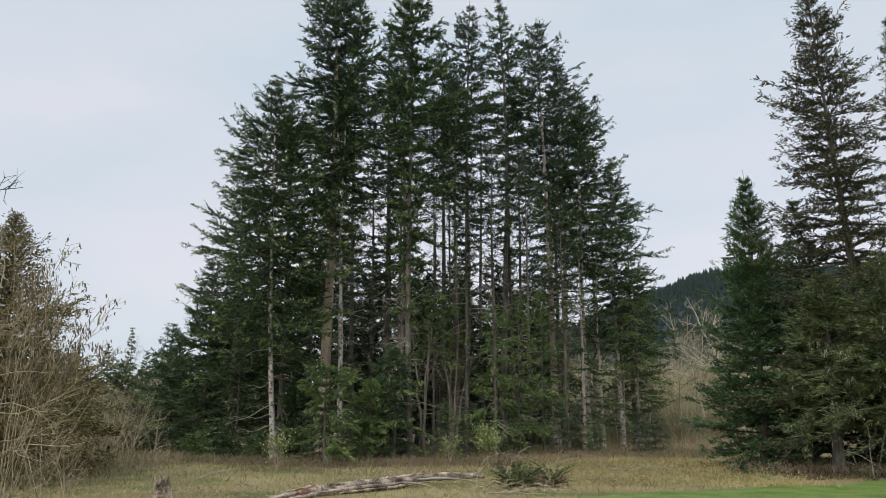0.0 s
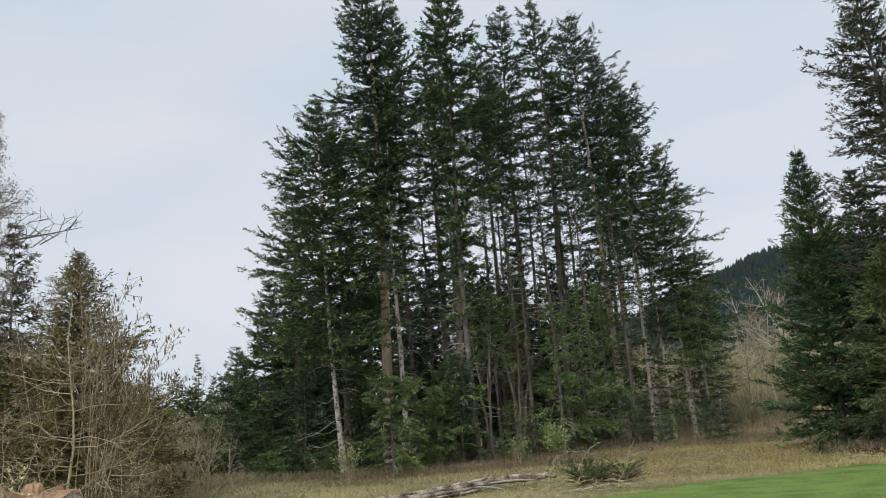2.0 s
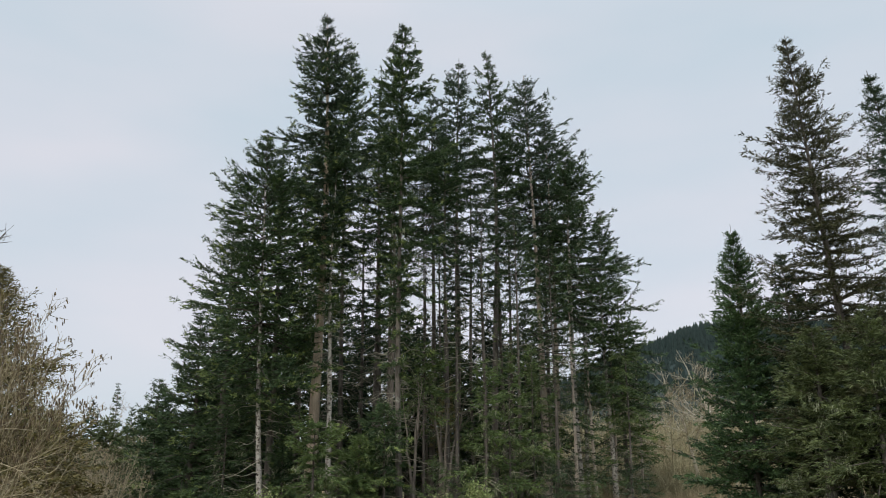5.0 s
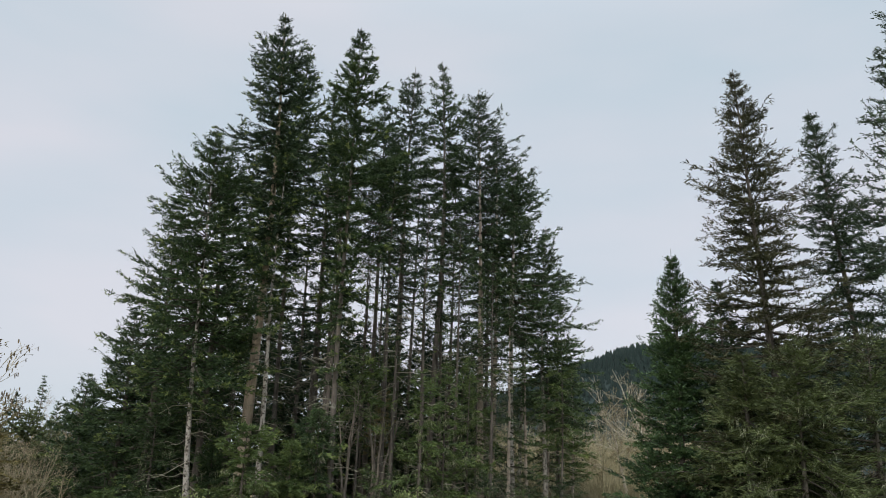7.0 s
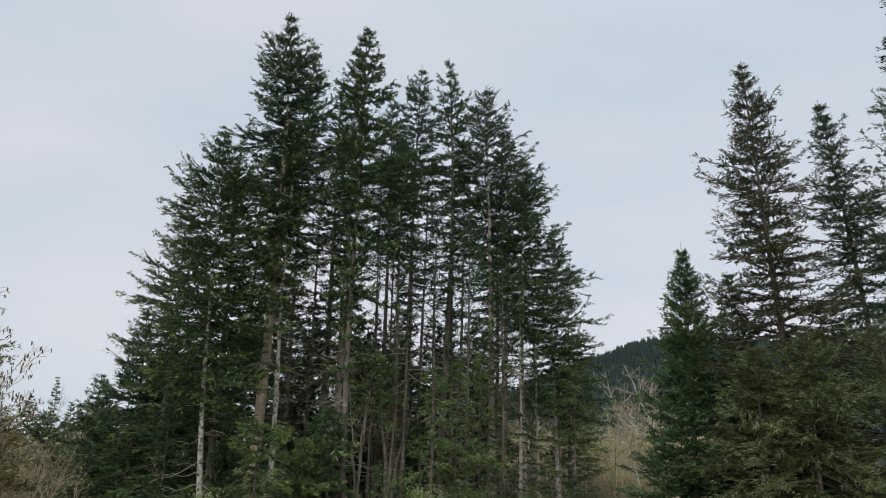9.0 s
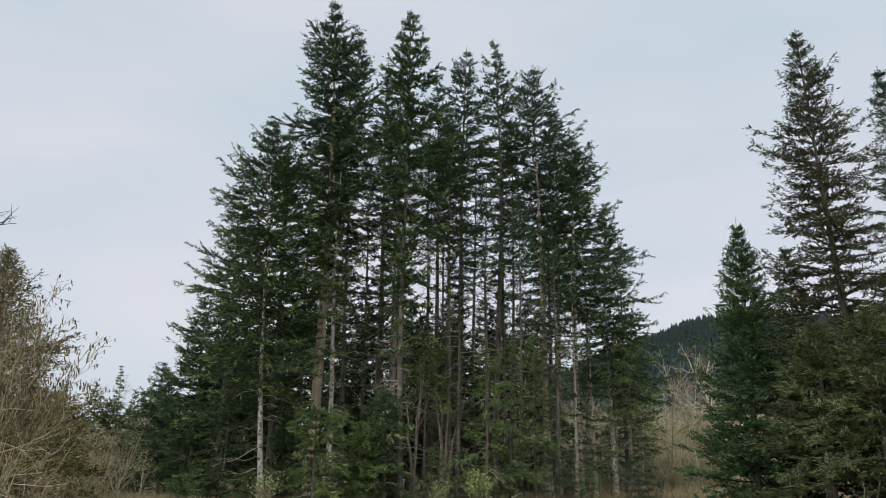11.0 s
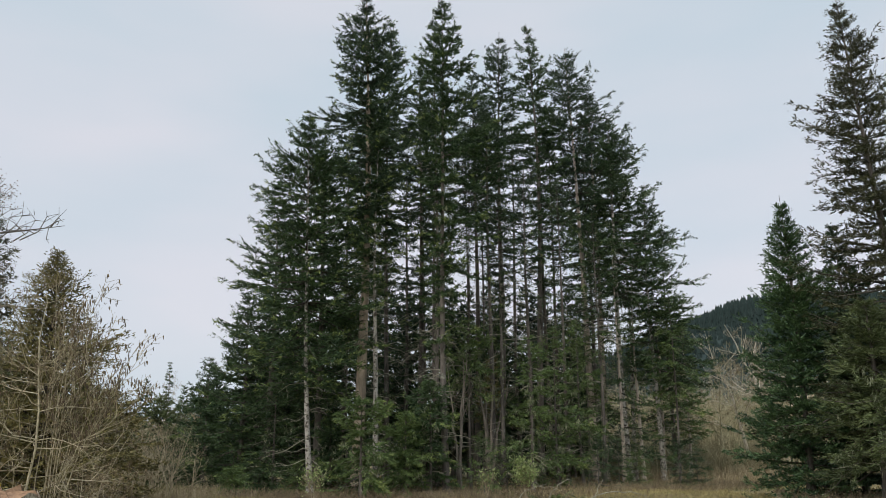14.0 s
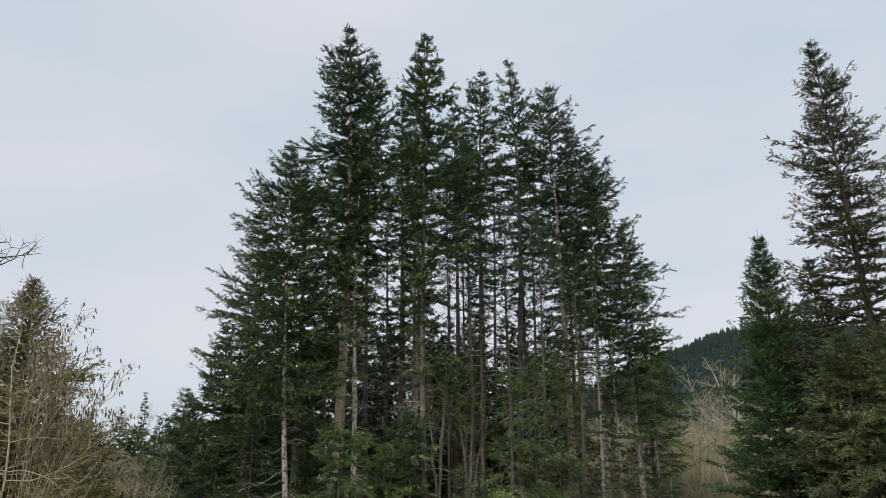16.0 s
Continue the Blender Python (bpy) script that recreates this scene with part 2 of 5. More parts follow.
# ---- conifers ----
def conifer(name, x, y, tall, base, wide, label, seed, leaves=12000, boughs=110, needles=FIR, bark=BARK, girth=0.4, lean=(0, 0),
            full=0.35, tip=0.8, side=0.0, towards=0.0, droop=0.3, rise=0.75, spray=0.128, group="", stubs=30, z=0.0, hang=0.28, gap=0.0, fan=0.32, whorl=0.7, bald=0.2, tips=None, lead=0.985, bow=None, lichen=0, bare=0.12, tier=0.62, thin=0.0, ruff=0.34, slim=0.85):
    """A fir, spruce, hemlock or cedar: a bending trunk, boughs that sweep down and up again, and thousands of small sprays on
    their side shoots. base: height of the lowest living boughs; wide: reach of the longest; side: how much longer those towards an angle are."""
    rng = np.random.default_rng(seed)
    leaves = int(leaves * 0.77)
    tree = empty(name, x, y, z, label, "tree", group)
    bend = rng.uniform(-1, 1, 4) * 0.012 * tall

    if bow:
        bend[0], bend[2] = bow

    def axis(h):
        u = h / tall
        ox = lean[0] * u + bend[0] * np.sin(u * 3.0) + bend[1] * np.sin(u * 7.0) * 0.3
        oy = lean[1] * u + bend[2] * np.sin(u * 3.0) + bend[3] * np.sin(u * 7.0) * 0.3
        return np.stack([ox, oy, h], -1)

    # trunk, flared at the foot
    hs = np.concatenate([[-0.25, 0.0, 0.25, 0.7], np.linspace(1.6, tall, 16)])
    u = np.clip(hs / tall, 0, 1)
    rad = girth / 2 * ((1 - u) ** 0.98 * 0.97 + 0.03) * (1 + 0.45 * np.exp(-np.clip(hs, 0, 9) / 0.35))
    V, F = tubes([(axis(hs), rad)], 10)
    V += rng.normal(0, 0.012 * girth, V.shape)
    mesh_ob("trunk", V, F, bark, tree, smooth=True)

    # boughs in loose tiers, the tiers uneven in reach
    u = (np.arange(boughs) + rng.uniform(0, 1, boughs)) / boughs
    u = u ** 0.9
    crown = tall * lead - base
    h = base + crown * u
    step = np.clip(0.028 * tall, 0.28, tier)
    row = np.round(h / step).astype(int)
    h = h + whorl * (row * step - h)
    far = np.clip(rng.normal(1.0, 0.17, row.max() + 2), 0.6, 1.3)
    phi = np.arange(boughs) * 2.39996 + rng.normal(0, 0.35, boughs)
    shape = (1 - u) ** tip * np.minimum(1, 0.45 + 4.5 * (1 - u)) * np.minimum(1, (u + 0.12) / full if full > 0 else 1)
    L = wide * shape * far[row] * np.clip(rng.normal(0.84, 0.2, boughs), 0.3, 1.1) + 0.08
    L *= 1 + side * np.cos(phi - towards)
    if gap:
        L *= np.where(rng.uniform(size=boughs) < gap, 0.35, 1.0)
    # below the height thin the crown is sparse: short boughs, many of them lost
    if thin:
        low = h < thin
        L = np.where(low, L * rng.uniform(0.35, 0.95, boughs) * np.where(rng.uniform(size=boughs) < 0.3, 0.3, 1.0), L)
    L = np.maximum(L, 0.1)
    e0 = -0.14 + (rise + 0.14) * u ** 1.9 + rng.normal(0, 0.2, boughs)
    c = -droop * (1 - u) * rng.uniform(0.5, 1.4, boughs) * np.minimum(1.3, L / 2.0)
    out = np.stack([np.cos(phi), np.sin(phi), np.zeros(boughs)], -1)
    across = np.stack([-np.sin(phi), np.cos(phi), np.zeros(boughs)], -1)
    root = axis(h)
    sway = rng.normal(0, 0.22, boughs)
    lift = rng.uniform(0.1, 0.3, boughs)

    def along(i, s):
        up = e0[i] * s + c[i] * s ** 2 * (1.6 - 0.9 * s) + lift[i] * s ** 4
        return root[i] + L[i][:, None] * (s[:, None] * out[i] + (sway[i] * s ** 2)[:, None] * across[i] + up[:, None] * np.array([0, 0, 1.0]))

    lines = []
    ss = np.array([0, 0.35, 0.7, 1.0])
    for i in range(boughs):
        m = ss if L[i] > 1.5 else ss[[0, 2, 3]] if L[i] > 0.7 else ss[[0, 3]]
        lines.append((along(np.full(len(m), i), m), (1 - 0.9 * m) * (0.012 + 0.011 * L[i])))
    V, F = tubes(lines, 3)
    tagged(mesh_ob("bough", V, F, BOUGH, tree), kind="stuff")

    # side shoots left and right of each bough, bare near the stem, and needle sprays feathered along both sides of them
    K = 14
    at = np.sort(bare + (1.0 - bare) * rng.uniform(0, 1, (boughs, K)), axis=1)
    flip = np.where((np.arange(K)[None] + rng.integers(0, 2, boughs)[:, None]) % 2, -1.0, 1.0)
    reach = fan * L[:, None] * (1.07 - at) ** 0.75 * np.minimum(1, at / 0.25) * rng.uniform(0.4, 1.4, (boughs, K)) + 0.09
    ahead = rng.uniform(0.6, 1.4, (boughs, K))
    dip = rng.normal(-0.9 * hang, 0.3, (boughs, K)) + 0.45 * u[:, None]
    weight = reach ** 1.15 * (0.15 + L[:, None] / wide) ** 0.4 * (rng.uniform(size=(boughs, K)) > bald) * (0.85 + 0.35 * u[:, None])
    i, k = np.divmod(rng.choice(boughs * K, leaves, p=(weight / weight.sum()).ravel()), K)
    main = rng.uniform(size=leaves) < 0.22
    s = np.where(main, 0.4 * bare + (1.02 - 0.4 * bare) * rng.uniform(0, 1, leaves), at[i, k])
    v = np.where(main, 0.0, rng.uniform(0, 1, leaves) ** 0.85)
    go = 0.85 * flip[i, k][:, None] * across[i] + ahead[i, k][:, None] * out[i]
    go[:, 2] += dip[i, k]
    go[main] = (out[i] + rng.normal(0, 0.1, (leaves, 3)))[main]
    go[main, 2] += (e0[i] + 4 * lift[i] * s ** 3)[main] * 0.6
    p = along(i, s) + (v * reach[i, k])[:, None] * go
    p[:, 2] += -0.3 * hang * v ** 2 * reach[i, k] + 0.14 * v ** 3 * reach[i, k]
    p += rng.normal(0, 0.03, (leaves, 3))
    # tufts: short stubby sprays that bristle round the shoot, out and a little up
    d = unit(go) * rng.uniform(0.5, 1.1, leaves)[:, None] + rng.normal(0, ruff, (leaves, 3))
    d[:, 2] += 0.25 - 0.5 * hang
    inner = (rng.uniform(size=leaves) < 0.3) & (s + 0.5 * v < 1.0)
    size = spray * rng.uniform(0.6, 1.25, leaves) * (0.65 + 0.35 * np.minimum(1, L[i] / 1.2)) * np.where(inner, 1.35, 1.0)
    V, F = sprays(rng, p, unit(d), size, size * slim * rng.uniform(0.3, 0.52, leaves))
    # bough ends, mostly low in the crown, that get the lit colour
    young = (s + 0.6 * v > 0.95 + 0.5 * u[i]) & (rng.uniform(size=(boughs, K)) < 0.75)[i, k] if tips else np.zeros(leaves, bool)
    V = V.reshape(-1, 3, 3)
    mesh_ob("crown", V[~young].reshape(-1, 3), np.arange(3 * int((~young).sum())).reshape(-1, 3), needles, tree)["kind"] = "stuff"
    if tips:
        mesh_ob("young_growth", V[young].reshape(-1, 3), np.arange(3 * int(young.sum())).reshape(-1, 3), tips, tree, "yellow-green sprays at the bough ends, coloured lighter as if lit")["kind"] = "stuff"

    # pale lichen hanging from the lower boughs, in tufts
    if lichen:
        tufts = max(4, lichen // 14)
        low = np.flatnonzero(u < 0.6)
        ti = rng.choice(low, tufts)
        ts = rng.uniform(0.25, 0.95, tufts)
        spot = along(ti, ts)
        pick = rng.integers(0, tufts, lichen)
        p = spot[pick] + rng.normal(0, 0.07, (lichen, 3))
        V, F = sprays(rng, p, unit(rng.normal(0, 0.3, (lichen, 3)) + [0, 0, -1.0]), rng.uniform(0.06, 0.26, lichen), rng.uniform(0.012, 0.03, lichen))
        mesh_ob("lichen", V, F, LICHEN, tree, "pale grey-green hanging lichen")["kind"] = "stuff"

    # dead stubs on the bare stem
    if stubs:
        lines = []
        for k in range(stubs):
            hh = rng.uniform(0.06 * tall, max(base * 1.35, 0.25 * tall))
            a = rng.uniform(0, 6.283)
            ln = rng.uniform(0.4, 1.0) * min(wide, 2.2) * 0.7
            o = np.array([math.cos(a), math.sin(a), rng.uniform(-0.4, 0.25)])
            st = axis(np.array([hh]))[0]
            mid = st + o * ln * 0.55 + [0, 0, rng.normal(0, 0.05)]
            end = st + o * ln + [rng.normal(0, 0.1), rng.normal(0, 0.1), -0.2 * ln]
            lines.append((np.array([st, mid, end]), np.array([0.02, 0.013, 0.005])))
            for _ in range(3):
                w = rng.uniform(0.3, 1)
                b0 = st + (end - st) * w
                lines.append((np.array([b0, b0 + rng.normal(0, 0.16, 3) + o * 0.18]), np.array([0.009, 0.004])))
        V, F = tubes(lines, 3)
        mesh_ob("dead_branch", V, F, TWIG_DEAD, tree, "grey lichen-covered dead branches")["kind"] = "stuff"
    return tree


# ---- bare broadleaved trees ----
def bare_lines(rng, tall, girth, spread=0.5, limbs=14, twigs=5, lean=(0, 0), first=0.25, up=0.9, fine=3, thick=0.0035):
    lines, tips = [], []
    n = 9
    hs = np.linspace(-0.1, tall, n)
    u = np.clip(hs / tall, 0, 1)
    wob = np.cumsum(rng.normal(0, 0.012 * tall, (n, 2)), axis=0)
    wob -= wob[0]
    pts = np.stack([lean[0] * u ** 1.3 + wob[:, 0], lean[1] * u ** 1.3 + wob[:, 1], hs], -1)
    lines.append((pts, girth / 2 * (1 - 0.93 * u)))

    def shoot(start, way, length, r, depth):
        k = 4 if depth > 0 else 2
        pp = [start]
        w = way.copy()
        for _ in range(k):
            w = unit(w + rng.normal(0, 0.16, 3) + [0, 0, 0.06])
            pp.append(pp[-1] + w * length / k)
        pp = np.array(pp)
        lines.append((pp, r * np.linspace(1, 0.25, k + 1)))
        tips.append((pp[-1], w))
        if depth > 0:
            for _ in range(twigs if depth > 1 else fine):
                a = rng.uniform(0.2, 1.0) * k
                j = min(int(a), k - 1)
                st = pp[j] + (pp[j + 1] - pp[j]) * (a - j)
                shoot(st, unit(w + rng.normal(0, 0.6, 3)), length * rng.uniform(0.3, 0.55), r * 0.58, depth - 1)

    for _ in range(limbs):
        f = rng.uniform(first, 0.98)
        h = f * tall
        st = np.array([np.interp(h, hs, pts[:, 0]), np.interp(h, hs, pts[:, 1]), h])
        a = rng.uniform(0, 6.283)
        way = unit(np.array([math.cos(a), math.sin(a), up * rng.uniform(0.5, 1.4)]))
        shoot(st, way, spread * tall * (1.08 - f) * rng.uniform(0.5, 1.1) + 0.25, girth * 0.2 * (1.1 - f) + thick, 2)
    return lines, tips


def bare_tree(name, x, y, tall, girth, label, seed, mat=TWIG_BARE, bark=None, catkins=0, buds=0, bud_mat=None, bud_label="small fresh yellow-green leaves", bud=0.065, group="", z=0.0, stems=1, fan=0.0, category="tree", drop=0.08, **kw):
    rng = np.random.default_rng(seed)
    tree = empty(name, x, y, z, label, category, group)
    trunk, limb, tips = [], [], []
    for k in range(stems):
        a = 6.283 * k / max(stems, 1) + rng.uniform(0, 1)
        tilt = (fan * math.cos(a) * tall, fan * math.sin(a) * tall) if stems > 1 else kw.get("lean", (0, 0))
        more = {q: w for q, w in kw.items() if q != "lean"}
        ln, tp = bare_lines(rng, tall * rng.uniform(0.75, 1.0) if stems > 1 else tall, girth, lean=tilt, **more)
        trunk.append(ln[0])
        limb += ln[1:]
        tips += tp
    for ln in trunk:
        V, F = tubes([ln], 6)
        mesh_ob("trunk" if stems == 1 else "stem", V, F, bark or mat, tree, smooth=True)
    V, F = tubes(limb, 3)
    mesh_ob("crown", V, F, mat, tree)["kind"] = "stuff"
    if catkins:
        pick = rng.integers(0, len(tips), catkins)
        p = np.array([tips[i][0] for i in pick]) + rng.normal(0, 0.015, (catkins, 3))
        lines = []
        for q in p:
            ln = drop * rng.uniform(0.6, 1.2)
            lines.append((np.array([q, q - [rng.normal(0, 0.006), rng.normal(0, 0.006), ln * 0.5], q - [rng.normal(0, 0.01), 0, ln]]), np.array([0.05, 0.085, 0.025]) * ln))
        V, F = tubes(lines, 3)
        mesh_ob("catkin", V, F, CATKIN, tree, "hanging brown catkins")["kind"] = "stuff"
    if buds:
        pick = rng.integers(0, len(tips), buds)
        p = np.array([tips[i][0] for i in pick]) + rng.normal(0, min(0.08, bud * 0.6) if bud < 0.05 else 0.08, (buds, 3))
        ln = bud * rng.uniform(0.6, 1.4, buds)
        V, F = sprays(rng, p, unit(rng.normal(size=(buds, 3)) + [0, 0, 0.4]), ln, ln * 0.6)
        mesh_ob("leaf", V, F, bud_mat or BUD_LEAF, tree, bud_label)["kind"] = "stuff"
    return tree


def hazel_rods(name, x, y, label, seed, rods, wide, low, high, catkins):
    """A hazel that throws up a fan of long curving rods, with short shoots and hanging catkins along their upper halves."""
    rng = np.random.default_rng(seed)
    bush = empty(name, x, y, 0.0, label, "shrub")
    shoots, hung = [], []
    for k in range(rods):
        lean = -0.3 + 1.6 * (k + rng.uniform(0, 1)) / rods
        size = rng.uniform(0.8, 1.0)
        end = np.array([wide * math.sin(lean), rng.normal(0, 0.5), 0.0]) * size
        top = size * (low + (high - low) * max(0.0, math.cos(lean)))
        q = np.linspace(0, 1, 9)
        rod = end * (q ** 1.9)[:, None] + np.stack([0.09 * q * np.sin(q * 8 + 2 * k), 0.09 * np.cos(q * 6 + k), top * q ** 0.92], -1) + [rng.normal(0, 0.12), rng.normal(0, 0.12), -0.05]
        V, F = tubes([(rod, (0.0055 + 0.002 * (k % 3)) * (1 - 0.6 * q))], 5)
        mesh_ob("stem", V, F, TWIG_HAZEL, bush, smooth=True)
        for _ in range(24):
            f = rng.uniform(0.44, 0.98) * 8
            j = int(f)
            st = rod[j] + (rod[j + 1] - rod[j]) * (f - j)
            way = unit(unit(rod[j + 1] - rod[j]) + rng.normal(0, 0.45, 3) + [0, 0, 0.1])
            ln = rng.uniform(0.2, 0.75) * (1.1 - 0.07 * f)
            mid = st + way * ln * 0.5 + rng.normal(0, 0.015, 3)
            tip = st + way * ln + [0, 0, 0.04]
            shoots.append((np.array([st, mid, tip]), np.array([0.0055, 0.0042, 0.0028])))
            hung += [mid, tip, (mid + tip) / 2]
            for _ in range(2):
                b0 = st + (tip - st) * rng.uniform(0.25, 0.8)
                b1 = b0 + unit(way + rng.normal(0, 0.7, 3)) * rng.uniform(0.08, 0.25)
                shoots.append((np.array([b0, b1]), np.array([0.0038, 0.0026])))
                hung.append(b1)
    V, F = tubes(shoots, 3)
    mesh_ob("shoot", V, F, TWIG_HAZEL, bush)["kind"] = "stuff"
    lines = []
    for k in rng.choice(len(hung), catkins):
        q = hung[k] + rng.normal(0, 0.008, 3)
        ln = rng.uniform(0.045, 0.085)
        lines.append((np.array([q, q - [0.003, 0, 0.3 * ln], q - [rng.normal(0, 0.006), 0, ln]]), np.array([0.004, 0.009, 0.006])))
    V, F = tubes(lines, 4)
    mesh_ob("catkin", V, F, CATKIN, bush, "hanging dark brown catkins")["kind"] = "stuff"
    p = np.array(hung)[rng.integers(0, len(hung), 700)] + rng.normal(0, 0.03, (700, 3))
    V, F = sprays(rng, p, unit(rng.normal(size=(700, 3)) - [0, 0, 0.5]), rng.uniform(0.02, 0.05, 700), rng.uniform(0.01, 0.025, 700))
    mesh_ob("leaf", V, F, BUD_TAN, bush, "swelling tan buds")["kind"] = "stuff"
    return bush


# ---- ground ----
def lawn_edge(x):
    """How far ahead the mown lawn reaches."""
    return np.interp(x, [-10, 0, 3.0, 3.9, 6.6, 11.2, 20, 60], [10, 16.4, 18.0, 18.7, 19.8, 22.0, 26.0, 40]) + 0.12 * np.sin(x * 1.7) + 0.07 * np.sin(x * 5.1)


def swell(x, y):
    return 0.10 * np.sin(x * 0.23 + 1.0) * np.sin(y * 0.19) + 0.05 * np.sin(x * 0.7 + y * 0.5)


def ground_z(x, y):
    fade = np.clip((y - 19) / 8, 0, 1) * np.clip(1.5 - np.hypot(x, y) / 200, 0, 1)
    return swell(x, y) * fade


xs = np.concatenate([[-4000, -1500, -600, -250, -120], np.linspace(-60, 60, 121), [120, 250, 600, 1500, 4000]])
ys = np.concatenate([[-4000, -1500, -600, -250, -120, -60, -20], np.linspace(0, 90, 91), [120, 180, 300, 600, 1500, 4000]])
gx, gy = np.meshgrid(xs, ys)
gz = ground_z(gx, gy)
nx, ny = len(xs), len(ys)
ii = (np.arange(ny - 1)[:, None] * nx + np.arange(nx - 1)[None]).ravel()
ground = mesh_ob("ground", np.stack([gx, gy, gz], -1).reshape(-1, 3), np.stack([ii, ii + 1, ii + nx + 1, ii + nx], -1), SOIL, smooth=True)
tagged(ground, "rough meadow ground with dry and green grass patches", "ground", kind="structure")


def blades(name, x, y, length, width, mat, label, seed, lie=0.5):
    rng = np.random.default_rng(seed)
    n = len(x)
    p = np.stack([x, y, ground_z(x, y) - 0.01], -1)
    d = np.stack([rng.normal(0, lie, n), rng.normal(0, lie, n), np.ones(n)], -1)
    V, F = sprays(rng, p, unit(d), length, width)
    return tagged(mesh_ob(name, V, F, mat), label, "grass", kind="stuff")


def scatter(rng, n, x0, x1, y0, y1, keep):
    x, y = rng.uniform(x0, x1, n), rng.uniform(y0, y1, n)
    k = keep(x, y, rng.uniform(0, 1, n))
    return x[k], y[k]


def patchy(x, y):
    return 0.5 + 0.27 * np.sin(x * 0.55 + 1.3 * np.sin(y * 0.31)) + 0.27 * np.sin(y * 0.62 + 1.1 * np.sin(x * 0.4) + 2.0)


rng = np.random.default_rng(5)
gx, gy = scatter(rng, 150000, -26, 24, 15, 52, lambda x, y, r: (y > lawn_edge(x) + 0.1) & (r < 0.35 + 0.75 * patchy(x, y)) & (np.abs(x) < y * 0.8) & ((np.hypot((x - 14.5) / 5.5, (y - 25.6) / 3.3) > 1) | (r < 0.1)))
blades("dry_grass", gx, gy, rng.uniform(0.06, 0.2, len(gx)), rng.uniform(0.009, 0.02, len(gx)), GRASS_DRY, "bent dry straw-coloured meadow grass", 6, 1.1)
gx, gy = scatter(rng, 110000, -26, 24, 15, 48, lambda x, y, r: (y > lawn_edge(x)) & (r > 0.2 + 0.7 * patchy(x, y) + 0.02 * np.maximum(0, x) - 0.06 * np.clip(-4 - x, 0, 5)) & (np.abs(x) < y * 0.8))
blades("meadow_grass", gx, gy, rng.uniform(0.05, 0.17, len(gx)), rng.uniform(0.009, 0.02, len(gx)), GRASS_GREEN, "fresh green tufts among the dry meadow grass", 7, 0.6)
gx, gy = scatter(rng, 100000, -2, 30, 13, 28, lambda x, y, r: (y < lawn_edge(x)) & (y > lawn_edge(x) - 6))
blades("lawn_grass", gx, gy, rng.uniform(0.02, 0.045, len(gx)), rng.uniform(0.012, 0.022, len(gx)), LAWN, "short bright green mown grass", 8, 3.0)

gx, gy = scatter(rng, 30000, -2, 26, 14, 28, lambda x, y, r: (y < lawn_edge(x) + 0.2) & (r < 0.25 * np.exp((y - lawn_edge(x)) / 0.5)))
blades("dry_grass", gx, gy, rng.uniform(0.04, 0.14, len(gx)), rng.uniform(0.008, 0.018, len(gx)), GRASS_DRY, "straw scattered along the lawn edge", 9, 1.0)

# lawn sheet, four millimetres over the ground
lx = np.linspace(-6, 60, 133)
back = np.concatenate([[50, 30, 22, 16, 12], np.linspace(9, 0, 19)])
lv, lf = [], []
for k, q in enumerate(lx):
    top = float(lawn_edge(np.array(q)))
    for m, b in enumerate(back):
        lv.append((q, top - b, 0.007 + float(ground_z(np.array(q), np.array(top - b)))))
        if k and m:
            c = k * len(back) + m
            lf.append((c - len(back) - 1, c - 1, c, c - len(back)))
lawn = tagged(mesh_ob("lawn", lv, lf, LAWN), "short bright green mown lawn", "lawn", kind="structure")

# ---- far hill with conifer forest ----
def hill_top(az):
    """Height over the eye of the far ridge, as a slope, by bearing in degrees."""
    return np.interp(az, [-180, -60, -5, 5, 11, 15, 18, 21, 27, 35, 60, 90, 180], [0.02, 0.02, 0.02, 0.06, 0.114, 0.138, 0.155, 0.159, 0.151, 0.143, 0.1, 0.03, 0.02])


az = np.linspace(-50, 60, 161)
dist = np.array([230, 330, 450, 560, 640])
share = np.array([0.0, 0.28, 0.66, 0.93, 1.0])
A, D = np.meshgrid(az, dist)
rough = np.array([noise.noise(Vector((a * 0.35, d * 0.01, 0.0))) for a, d in zip(A.ravel(), D.ravel())]).reshape(A.shape)
Z = hill_top(A) * 640 * share[:, None] + rough * 7 * share[:, None] - 0.5
X, Y = D * np.sin(np.radians(A)), D * np.cos(np.radians(A))
n = len(az)
ii = (np.arange(len(dist) - 1)[:, None] * n + np.arange(n - 1)[None]).ravel()
hill = tagged(mesh_ob("backdrop_hill", np.stack([X, Y, Z], -1).reshape(-1, 3), np.stack([ii, ii + 1, ii + n + 1, ii + n], -1), HILL, smooth=True), "dark wooded hill in the far distance", "hill", kind="structure")
rng = np.random.default_rng(11)
m = 9000
ta = rng.uniform(8, 44, m)
td = 330 + 310 * rng.uniform(0, 1, m) ** 0.6
tz = hill_top(ta) * 640 * np.interp(td, dist, share) - 1.5
tt = rng.uniform(4.0, 8.5, m)
tx, ty = td * np.sin(np.radians(ta)), td * np.cos(np.radians(ta))
V, F = [], []
for lay in range(2):
    r = tt * (0.2 - 0.05 * lay)
    z0, z1 = tz + tt * (0.15 + 0.35 * lay), tz + tt * (0.65 + 0.35 * lay)
    spin = rng.uniform(0, 6.28, m)
    ring = [np.stack([tx + r * np.cos(spin + k * 1.5708), ty + r * np.sin(spin + k * 1.5708), z0 + rng.normal(0, 0.3, m)], -1) for k in range(4)]
    top = np.stack([tx, ty, z1], -1)
    for k in range(4):
        V.append(np.stack([ring[k], ring[(k + 1) % 4], top], 1).reshape(-1, 3))
V = np.concatenate(V)
